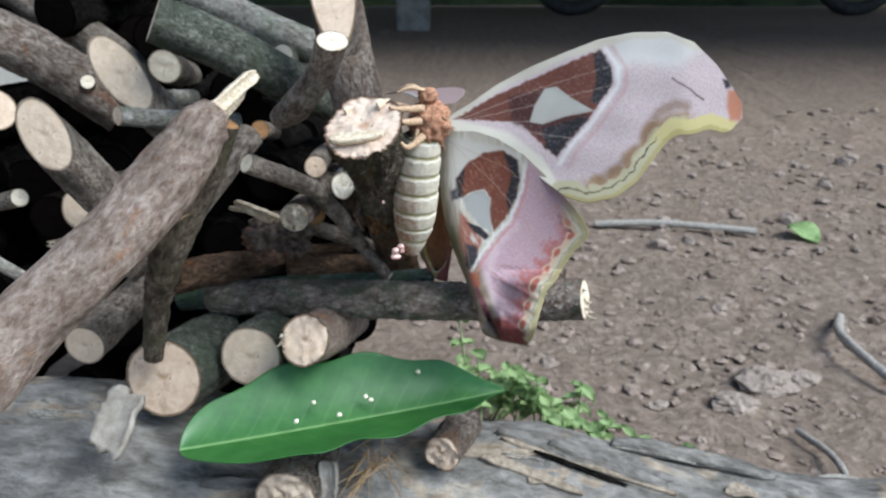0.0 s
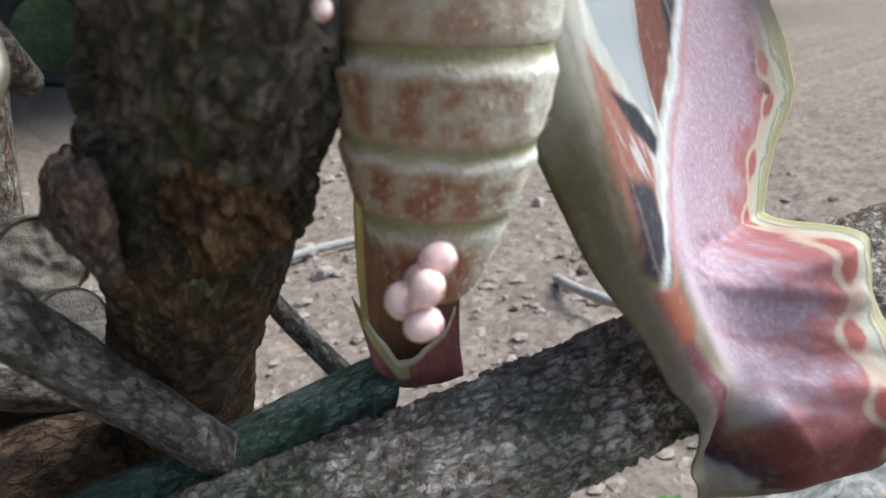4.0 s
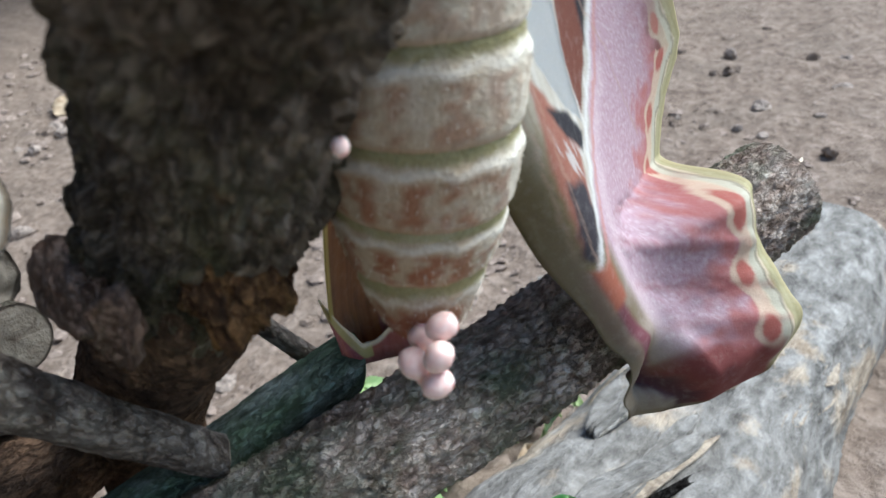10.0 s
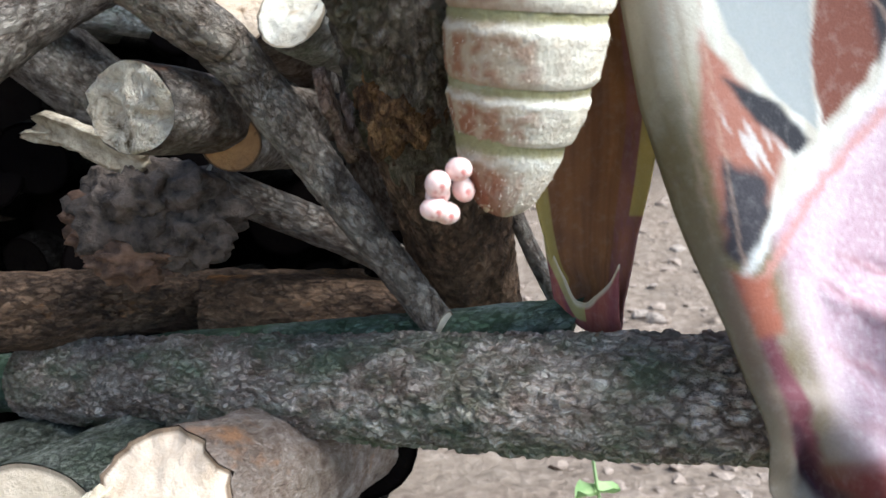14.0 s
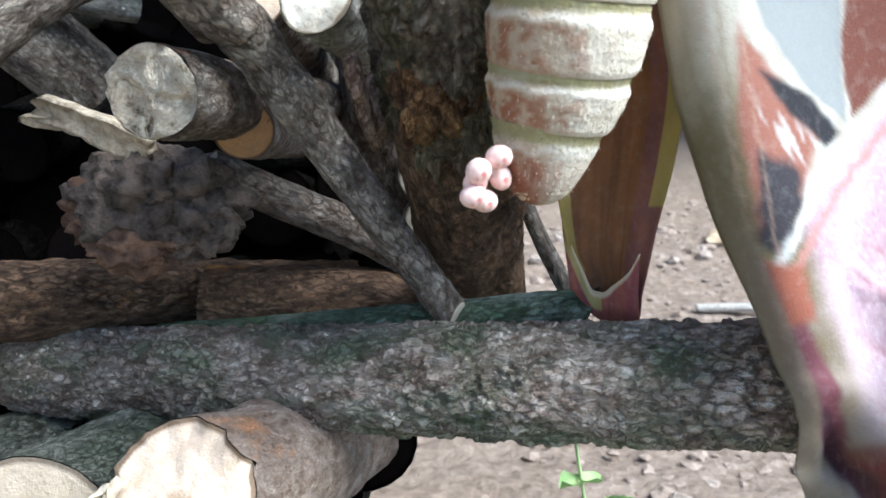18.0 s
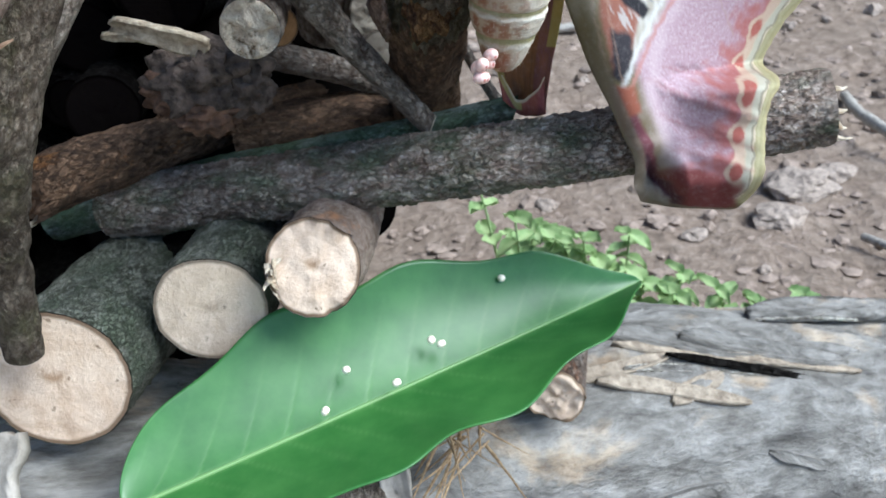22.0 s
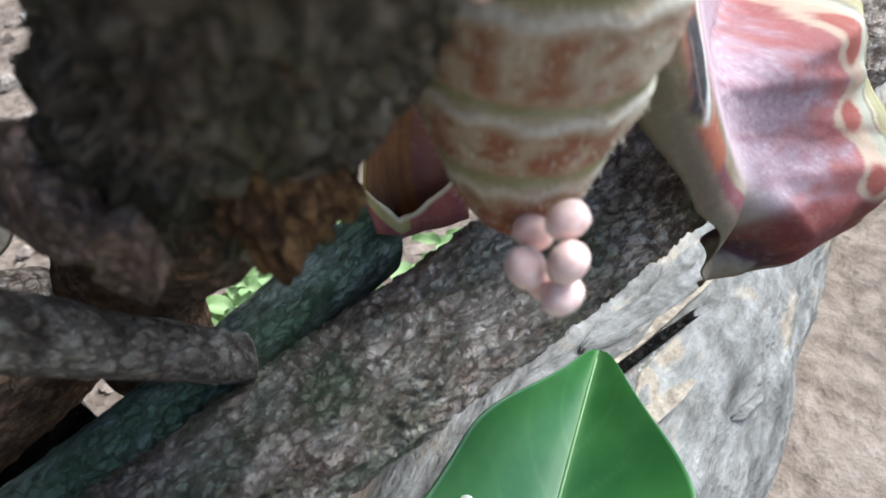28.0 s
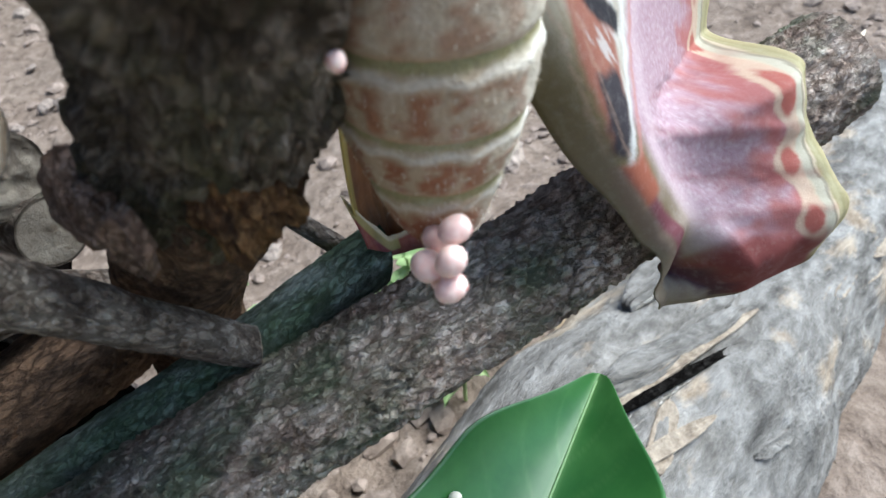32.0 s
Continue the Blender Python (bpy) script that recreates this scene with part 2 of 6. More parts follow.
# pale cut wood, darkened to carry the shade behind the sticks
CUT_DIM = cut_material("cut_wood_dimmed", (0.24, 0.21, 0.17), (0.18, 0.15, 0.12), (0.1, 0.075, 0.055), 0.2)
CUT_AXE = cut_material("axe_cut_wood", (0.68, 0.55, 0.44), (0.56, 0.4, 0.3), (0.36, 0.2, 0.12), 0.05)
rot = Mat("cut_wood_rotten", 0.9, 0.15)
rv = rot.coords()
r1, r2 = rot.noise(rv, 190, 6, 0.72, 0.8), rot.noise(rv, 900, 4, 0.7)
rot.colour(rot.mix(rot.ramp(r1, [(0.55, 0.0), (0.68, 1.0)]), rot.ramp(r2, [(0.3, (0.58, 0.44, 0.3)), (0.6, (0.84, 0.72, 0.56))]), rot.ramp(r2, [(0.35, (0.04, 0.025, 0.012)), (0.65, (0.3, 0.19, 0.09))])))
rot.bump(rot.math("MULTIPLY", r1, -1.0), 0.006)
CUT_ROT = rot.m
# no gloss on these two, so their painted shade stays black
for deep in (CUT_SHADE, BARK_SHADE):
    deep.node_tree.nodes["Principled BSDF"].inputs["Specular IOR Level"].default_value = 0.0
CUT_BROWN = cut_material("cut_wood_brown", (0.3, 0.165, 0.07), (0.22, 0.115, 0.05), (0.14, 0.08, 0.045), 0.4)


def plain(name, a, b, scale, rough=0.8, depth=0.0003, spec=0.3):
    m = Mat(name, rough, spec)
    v = m.coords()
    n = m.noise(v, scale, 5, 0.65)
    m.colour(m.ramp(n, [(0.32, a), (0.68, b)]))
    m.bump(n, depth)
    return m.m


SPLINTER = plain("splintered_wood", (0.45, 0.34, 0.22), (0.76, 0.67, 0.53), 700)
SPLINTER_RED = plain("torn_red_wood", (0.16, 0.09, 0.055), (0.36, 0.24, 0.16), 500)
FLAKE = plain("tan_flake", (0.15, 0.115, 0.085), (0.36, 0.3, 0.23), 260, 0.9, 0.0012)
CUT_BOARD = plain("split_board", (0.19, 0.165, 0.135), (0.36, 0.325, 0.285), 130, 0.85, 0.0006)
ROTTEN = plain("rotten_wood", (0.018, 0.013, 0.01), (0.15, 0.11, 0.088), 260, 0.9, 0.0018)
ROTTEN_RED = plain("rotten_red_wood", (0.03, 0.016, 0.011), (0.2, 0.11, 0.068), 240, 0.9, 0.0018)
SPLINTER_DUSTY = plain("dusty_splinter", (0.2, 0.15, 0.1), (0.56, 0.47, 0.35), 330, 0.9, 0.0012)
FIBRE = plain("bark_fibre", (0.2, 0.12, 0.06), (0.45, 0.32, 0.18), 900)
STONE = plain("stone", (0.17, 0.135, 0.11), (0.38, 0.31, 0.26), 220, 0.9, 0.002)
ROOT = plain("dry_root", (0.17, 0.15, 0.13), (0.4, 0.37, 0.33), 400)
RUBBER = plain("tyre_rubber", (0.008, 0.008, 0.009), (0.03, 0.03, 0.03), 40, 0.7, 0.002)
CONCRETE = plain("rough_concrete", (0.1, 0.1, 0.09), (0.22, 0.21, 0.2), 12, 0.9, 0.004)
DOWN = plain("cream_down", (0.46, 0.38, 0.28), (0.7, 0.64, 0.53), 900, 0.9, 0.0001)
FUR = plain("rust_fur", (0.2, 0.06, 0.03), (0.62, 0.36, 0.22), 800, 0.9, 0.0008)
LEG = plain("leg_fur", (0.3, 0.16, 0.08), (0.66, 0.5, 0.34), 1200, 0.9, 0.0003)
CLOD = plain("clod_earth", (0.13, 0.096, 0.075), (0.32, 0.25, 0.205), 160, 0.95, 0.001)
PLASTER = plain("dim_plaster", (0.34, 0.33, 0.31), (0.45, 0.44, 0.42), 8, 0.9, 0.003)
DRYLEAF = plain("dry_leaf", (0.24, 0.16, 0.09), (0.5, 0.4, 0.28), 120, 0.7, 0.0005)

soil = Mat("soil", 0.95, 0.1)
sv = soil.coords()
s1 = soil.noise(sv, 9, 6, 0.65)
s2 = soil.noise(sv, 70, 6, 0.7)
s3 = soil.cells(sv, 55)
sc = soil.ramp(s2, [(0.3, (0.1, 0.073, 0.056)), (0.5, (0.205, 0.155, 0.122)), (0.72, (0.32, 0.255, 0.208))])
sc = soil.mix(soil.ramp(s1, [(0.4, 0.0), (0.7, 0.55)]), sc, (0.17, 0.135, 0.108))
soil.colour(sc)
soil.bump(soil.math("ADD", s2, soil.math("MULTIPLY", s3, 0.6)), 0.006)
SOIL = soil.m

eggm = Mat("egg_shell", 0.38, 0.4)
ev = eggm.coords()
eggm.colour(eggm.mix(eggm.ramp(eggm.noise(ev, 330, 3, 0.5, 0.6), [(0.58, 0.0), (0.68, 0.85)]), eggm.ramp(eggm.noise(ev, 700), [(0.3, (0.7, 0.42, 0.37)), (0.7, (0.85, 0.66, 0.59))]), (0.42, 0.06, 0.05)))
eggm.b.inputs["Subsurface Weight"].default_value = 0.15
eggm.b.inputs["Subsurface Radius"].default_value = (0.001, 0.0005, 0.0004)
EGG = eggm.m
eggl = Mat("egg_shell_cream", 0.5, 0.35)
eggl.colour(eggl.mix(eggl.ramp(eggl.noise(eggl.coords(), 420, 3, 0.5, 0.5), [(0.6, 0.0), (0.66, 0.8)]), (0.82, 0.74, 0.58), (0.3, 0.2, 0.12)))
EGG_CREAM = eggl.m


def leaf_material(name, a, b, rib, rough=0.32, see=0.25):
    m = Mat(name, rough, 0.5)
    v = m.coords()
    at = m.attr("vein")
    n = m.noise(v, 90, 4, 0.6)
    c = m.ramp(n, [(0.35, a), (0.65, b)])
    c = m.mix(at.outputs["Fac"], c, rib)
    m.colour(c)
    m.bump(m.math("ADD", m.math("MULTIPLY", at.outputs["Fac"], -1.0), m.math("MULTIPLY", m.noise(v, 140, 2, 0.5), 0.3)), 0.00016)
    out = m.t.nodes["Material Output"]
    back = m.t.nodes.new("ShaderNodeBsdfTranslucent")
    m.link(c, back.inputs[0])
    mx = m.t.nodes.new("ShaderNodeMixShader")
    mx.inputs[0].default_value = see
    m.link(m.b.outputs[0], mx.inputs[1])
    m.link(back.outputs[0], mx.inputs[2])
    m.link(mx.outputs[0], out.inputs[0])
    return m.m


LEAF = leaf_material("glossy_leaf", (0.036, 0.134, 0.028), (0.06, 0.182, 0.042), (0.24, 0.4, 0.15), 0.36, 0.24)
WEED = leaf_material("weed_leaf", (0.19, 0.3, 0.105), (0.33, 0.44, 0.19), (0.42, 0.51, 0.26), 0.7, 0.3)
WING = tint_material("wing_scales", 0.72, 3400, 0.00006, 0.25, 0.25, 0.09)
ABDOMEN = tint_material("abdomen_fur", 0.9, 1700, 0.0003, 0.0, 0.1, 0.16)


# ---- mesh helpers ----
def mesh_of(name, verts, faces, material, origin=(0, 0, 0), smooth=True, attrs=()):
    me = bpy.data.meshes.new(name)
    v = np.asarray(verts, float) - np.asarray(origin, float)
    me.from_pydata(v.tolist(), [], [list(map(int, f)) for f in faces])
    me.materials.append(material)
    if smooth:
        me.polygons.foreach_set("use_smooth", [True] * len(me.polygons))
    for key, kind, data in attrs:
        a = me.attributes.new(key, kind, "POINT")
        a.data.foreach_set({"FLOAT": "value", "FLOAT_VECTOR": "vector", "FLOAT_COLOR": "color"}[kind], np.asarray(data, float).ravel())
    me.update()
    return me


def thing(name, at, label, category, group="", kind=""):
    ob = new(name)
    ob.empty_display_size = 0.01
    ob.location = at
    return tagged(ob, label, category, group, kind)


def spot(ob):
    """The place of a thing, through its parents."""
    p = Vector((0, 0, 0))
    while ob:
        p += ob.location
        ob = ob.parent
    return np.array(p)


def part(name, mesh, parent, label=""):
    """Links a mesh, given in the world, as a part of a thing."""
    ob = new(name, mesh)
    ob.parent = parent
    if label:
        tagged(ob, label)
    return ob


def made(name, verts, faces, material, parent, label="", smooth=True, attrs=()):
    return part(name, mesh_of(name, verts, faces, material, spot(parent), smooth, attrs), parent, label)


def unit(v):
    v = np.asarray(v, float)
    return v / (np.linalg.norm(v) + 1e-12)


def curve(pts, step):
    """Points along a smooth line through pts, and where each lies between them."""
    p = np.asarray(pts, float)
    if len(p) == 2:
        n = max(2, int(np.linalg.norm(p[1] - p[0]) / step) + 1)
        k = np.linspace(0, 1, n)
        return p[0] + (p[1] - p[0]) * k[:, None], k
    e = np.vstack([2 * p[0] - p[1], p, 2 * p[-1] - p[-2]])
    out, where = [], []
    for i in range(len(p) - 1):
        n = max(2, int(np.linalg.norm(p[i + 1] - p[i]) / step))
        for k in np.linspace(0, 1, n, endpoint=i == len(p) - 2):
            a, b, c, d = e[i : i + 4]
            out.append(0.5 * (2 * b + (c - a) * k + (2 * a - 5 * b + 4 * c - d) * k * k + (3 * b - a - 3 * c + d) * k**3))
            where.append(i + k)
    return np.array(out), np.array(where)


def tube(pts, radii, seg=20, step=0.002, rough=0.06, ragged=0.0, knots=(), plates=0.0, tilt0=None, tilt1=None, seed=0, scale=430.0):
    """A round log: verts, faces, log-space coordinates, and the rings of its two ends."""
    line, where = curve(pts, step)
    rad = np.interp(where, np.arange(len(radii)) * (1 if len(pts) > 2 else 1.0 / (len(radii) - 1)), radii)
    n = len(line)
    tang = np.gradient(line, axis=0)
    up = np.array([0.13, 0.31, 1.0])
    verts, grain = [], []
    along = np.r_[0, np.cumsum(np.linalg.norm(np.diff(line, axis=0), axis=1))]
    rng = random.Random(seed)
    off = Vector((rng.random() * 50, rng.random() * 50, rng.random() * 50))
    b1 = unit(np.cross(tang[0], up))
    for i in range(n):
        t = unit(tang[i])
        b1 = unit(b1 - t * (b1 @ t))
        b2 = np.cross(t, b1)
        r0 = rad[i]
        for j in range(seg):
            th = 2 * math.pi * j / seg
            c, s = math.cos(th), math.sin(th)
            q = Vector((c * 1.2, s * 1.2, along[i] / max(r0, 0.004) * 0.45)) + off
            d = rough * (noise.noise(q) + 0.5 * noise.noise(q * 2.7))
            if plates:
                g = Vector((r0 * c, r0 * s, along[i] * 0.5)) * scale + off
                g = g + 0.8 * noise.noise_vector(g * 0.9) + 0.3 * noise.noise_vector(g * 2.3)
                dist, spots = noise.voronoi(g)
                e = dist[1] - dist[0]
                level = math.sin(spots[0][0] * 91.7 + spots[0][1] * 47.3 + spots[0][2] * 63.1)
                d += plates * (min(e * 3.5, 1.0) * (0.75 + 0.45 * level) - 0.55 + 0.5 * noise.noise(g * 0.35) + 0.35 * noise.noise(g * 2.6))
            for ka, kth, kr, kh in knots:
                dd = ((along[i] - ka) ** 2 + (r0 * math.atan2(math.sin(th - kth), math.cos(th - kth))) ** 2) / kr**2
                d += kh * math.exp(-dd)
            near_end = min(along[i], along[-1] - along[i]) / r0
            r = r0 * (1 + d * (0.4 + 0.6 * min(1.0, near_end * 2)))
            o = b1 * (c * r) + b2 * (s * r)
            p = line[i] + o
            for end, tilt in ((0, tilt0), (n - 1, tilt1)):
                if tilt is not None:
                    away = abs(along[i] - along[end])
                    w = max(0.0, 1 - away / (r0 * 3.5))
                    if w:
                        nn = unit(tilt)
                        p = p - t * (w * (o @ nn) / (t @ nn))
            if ragged and i in (0, n - 1):
                amount = ragged[0 if i == 0 else 1] if isinstance(ragged, tuple) else ragged
                p = p + t * amount * (noise.noise(Vector((c * 3, s * 3, i + seed))) + 0.7 * noise.noise(Vector((c * 8, s * 8, i + seed))))
            verts.append(p)
            grain.append((r0 * c, r0 * s, along[i]))
    faces = [(i * seg + j, i * seg + (j + 1) % seg, (i + 1) * seg + (j + 1) % seg, (i + 1) * seg + j) for i in range(n - 1) for j in range(seg)]
    verts = np.array(verts)
    return verts, faces, np.array(grain), verts[:seg], verts[-seg:]


def disc(ring, rough=0.0004, rings=14, seed=0, dome=0.0):
    """A sawn end that fills a ring of points: verts, faces, and how far out each point lies."""
    n, mid = len(ring), ring.mean(0)
    nor = unit(np.cross(ring[0] - mid, ring[n // 4] - mid))
    verts, out = [mid + nor * (dome + rough * noise.noise(Vector(mid * 420) + Vector((seed, 0, 0))))], [0.0]
    for k in range(1, rings + 1):
        f = k / rings
        for p in ring:
            o = p - mid
            lean = nor * (o @ nor)
            q = mid + (o - lean) * f * (0.985 if k == rings else 1) + lean * f**5
            h = rough * (noise.noise(Vector(q * 260) + Vector((seed, 0, 0))) + 0.5 * noise.noise(Vector(q * 620))) * (1 if k < rings else 0.3)
            verts.append(q + nor * (h + dome * (1 - f * f)))
            out.append(f)
    faces = [(0, 1 + (j + 1) % n, 1 + j) for j in range(n)]
    for k in range(rings - 1):
        a, b = 1 + k * n, 1 + (k + 1) * n
        faces += [(a + j, a + (j + 1) % n, b + (j + 1) % n, b + j) for j in range(n)]
    return verts, faces, out


def log(name, pts, radii, bark, cut, label, category="log", group="pile of firewood", ends=(True, True), chop=0.00025, **how):
    """A piece of firewood with its bark and its cut ends."""
    top = thing(name, tuple(float(x) for x in pts[0]), label, category, group)
    v, f, g, r0, r1 = tube(pts, radii, **how)
    made("bark", v, f, bark, top, attrs=[("grain", "FLOAT_VECTOR", g)])
    for on, ring, flip in ((ends[0], r0, True), (ends[1], r1, False)):
        if on:
            dv, df, do = disc(ring[::-1] if flip else ring, chop, seed=how.get("seed", 0))
            made("cut_end", dv, df, cut, top, attrs=[("ring", "FLOAT", do)])
    return top


def shard(top, name, a, b, width, thick, material, label="", seed=0, twist=0.3):
    """A splinter from a to b: a thin faceted sliver."""
    a, b = np.array(a), np.array(b)
    t = unit(b - a)
    s = unit(np.cross(t, (0.3, 0.9, 0.5)))
    u = np.cross(t, s)
    rng = random.Random(seed)
    verts, faces, n = [], [], 7
    for i in range(n):
        k = i / (n - 1)
        w = width * (1 - k**1.6) * (0.8 + 0.4 * rng.random()) + 0.0002
        h = thick * (1 - 0.8 * k) * (0.8 + 0.4 * rng.random())
        c = a + (b - a) * k + s * width * twist * math.sin(k * 3 + seed) + u * thick * 0.4 * (rng.random() - 0.5)
        for x, y in ((-1, -0.3), (-0.4, 1), (0.5, 0.8), (1, -0.2), (0.1, -1)):
            verts.append(c + s * x * w * 0.5 + u * y * h * 0.5)
    for i in range(n - 1):
        faces += [(i * 5 + j, i * 5 + (j + 1) % 5, i * 5 + 5 + (j + 1) % 5, i * 5 + 5 + j) for j in range(5)]
    faces += [(4, 3, 2, 1, 0), tuple(range((n - 1) * 5, n * 5))]
    return made(name, verts, faces, material, top, label, smooth=False)


def slab(top, name, a, b, width, thick, material, label="", seed=0, face=(0.3, 0.9, 0.5), taper=0.3, curl=0.0, blunt=0.25):
    """A torn flat piece of wood or bark from a to b, with blunt ragged ends."""
    a, b = np.array(a), np.array(b)
    t = unit(b - a)
    s = unit(np.cross(t, face))
    u = np.cross(t, s)
    rng = random.Random(seed)
    verts, faces, n, m = [], [], 14, 10
    for i in range(n):
        k = i / (n - 1)
        w = width * (1 - taper * k) * (1 + 0.25 * noise.noise(Vector((k * 5, seed, 0)))) * min(1.0, blunt + 4 * k, blunt + 4 * (1 - k)) * (0.97 + 0.06 * rng.random())
        c = a + (b - a) * k + s * width * 0.12 * math.sin(k * 4 + seed) + u * curl * math.sin(math.pi * k)
        for j in range(m):
            q = 2 * j / (m - 1) - 1
            push = t * width * (0.22 * noise.noise(Vector((j * 0.45, i, seed))) + 0.05 * rng.uniform(-1, 1)) if i in (0, n - 1) else 0
            e = c + s * w * 0.5 * q + push + u * (0.18 * w * q * q)
            h = thick * (0.5 + 0.25 * noise.noise(Vector((i * 0.9, j * 0.9, seed))))
            verts += [e + u * h, e - u * h]
    at = lambda i, j, z: (i * m + j) * 2 + z
    for i in range(n - 1):
        for j in range(m - 1):
            faces.append((at(i, j, 0), at(i + 1, j, 0), at(i + 1, j + 1, 0), at(i, j + 1, 0)))
            faces.append((at(i, j, 1), at(i, j + 1, 1), at(i + 1, j + 1, 1), at(i + 1, j, 1)))
        faces.append((at(i, 0, 0), at(i, 0, 1), at(i + 1, 0, 1), at(i + 1, 0, 0)))
        faces.append((at(i, m - 1, 0), at(i + 1, m - 1, 0), at(i + 1, m - 1, 1), at(i, m - 1, 1)))
    for i, f in ((0, 1), (n - 1, -1)):
        for j in range(m - 1):
            q = (at(i, j, 0), at(i, j + 1, 0), at(i, j + 1, 1), at(i, j, 1))
            faces.append(q[::f])
    return made(name, verts, faces, material, top, label, smooth=True, attrs=[("grain", "FLOAT_VECTOR", [(float((v - a) @ s), float((v - a) @ u), float((v - a) @ t)) for v in verts])])


def blob(centre, size, rough=0.25, freq=1.6, seed=0, u=20, v=14):
    verts, faces = [], []
    for i in range(v + 1):
        ph = math.pi * i / v
        for j in range(u):
            th = 2 * math.pi * j / u
            d = Vector((math.sin(ph) * math.cos(th), math.sin(ph) * math.sin(th), math.cos(ph)))
            k = 1 + rough * (noise.noise(d * freq + Vector((seed, seed * 2.3, 0))) + 0.45 * noise.noise(d * freq * 2.6 + Vector((seed, 0, 7))))
            verts.append((centre[0] + d.x * size[0] * k, centre[1] + d.y * size[1] * k, centre[2] + d.z * size[2] * k))
    for i in range(v):
        faces += [(i * u + j, (i + 1) * u + j, (i + 1) * u + (j + 1) % u, i * u + (j + 1) % u) for j in range(u)]
    return verts, faces


# ---- ground ----
def ground_height(x, y):
    """The yard: flat soil, a low bank of rubble under the pile, and a gentle rise far off."""
    d = math.hypot((x + 0.12) / 1.15, (y - 0.06) / 0.9)
    z = -0.222 + 0.085 * math.exp(-((d / 0.3) ** 2))
    if y > 0.9:
        z += min(0.185, (y - 0.9) * 0.047)
    return z


def ground():
    xs = np.unique(np.r_[np.arange(-1.2, 1.6, 0.012), np.linspace(-60, -1.2, 30), np.linspace(1.6, 60, 30)])
    ys = np.unique(np.r_[np.arange(-0.6, 1.5, 0.012), np.linspace(-40, -0.6, 20), np.linspace(1.5, 6, 60), np.linspace(6, 80, 20)])
    verts = []
    for y in ys:
        for x in xs:
            z = ground_height(x, y)
            if abs(x) < 2.5 and -1 < y < 6:
                q = Vector((x, y, 0))
                z += 0.006 * noise.noise(q * 14) + 0.005 * noise.noise(q * 45) + 0.003 * noise.noise(q * 90)
            verts.append((x, y, z))
    nx = len(xs)
    faces = [(j * nx + i, j * nx + i + 1, (j + 1) * nx + i + 1, (j + 1) * nx + i) for j in range(len(ys) - 1) for i in range(nx - 1)]
    ob = new("ground", mesh_of("ground", verts, faces, SOIL))
    tagged(ob, "bare brown crumbly soil of a yard", "ground", kind="structure")


ground()


# ---- the pile of firewood ----
def main_log():
    t = log("log", [(0.0635, 0.011, 0.0265), (0.012, 0.031, 0.0165), (-0.045, 0.053, 0.008), (-0.126, 0.0834, -0.0036)], [0.0092, 0.0092, 0.0095, 0.0098], BARK, CUT_WHITE,
            "grey log with flaky bark and a pale broken end", seg=132, step=0.00045, rough=0.05, plates=0.08, seed=3, scale=640.0, knots=((0.066, 0.6, 0.0035, -0.25),))
    for k, (dx, dz, w) in enumerate(((-0.0055, 0.004, 0.003), (-0.003, -0.004, 0.005), (-0.0045, 0.0, 0.005), (-0.001, -0.0065, 0.003))):
        shard(t, "splinter", (0.0615, 0.0105, 0.0265 + dz), (0.0695 + dx, 0.007, 0.0275 + dz * 1.25), w, 0.002, SPLINTER, "pale torn splinter", seed=k)
    slab(t, "broken_end", (0.0615, 0.0115, 0.0205), (0.0636, 0.0106, 0.0265), 0.006, 0.004, SPLINTER, "white torn wood at the broken end", 9, (0.93, -0.3, 0.15), 0.1, 0.0, 0.75)


main_log()


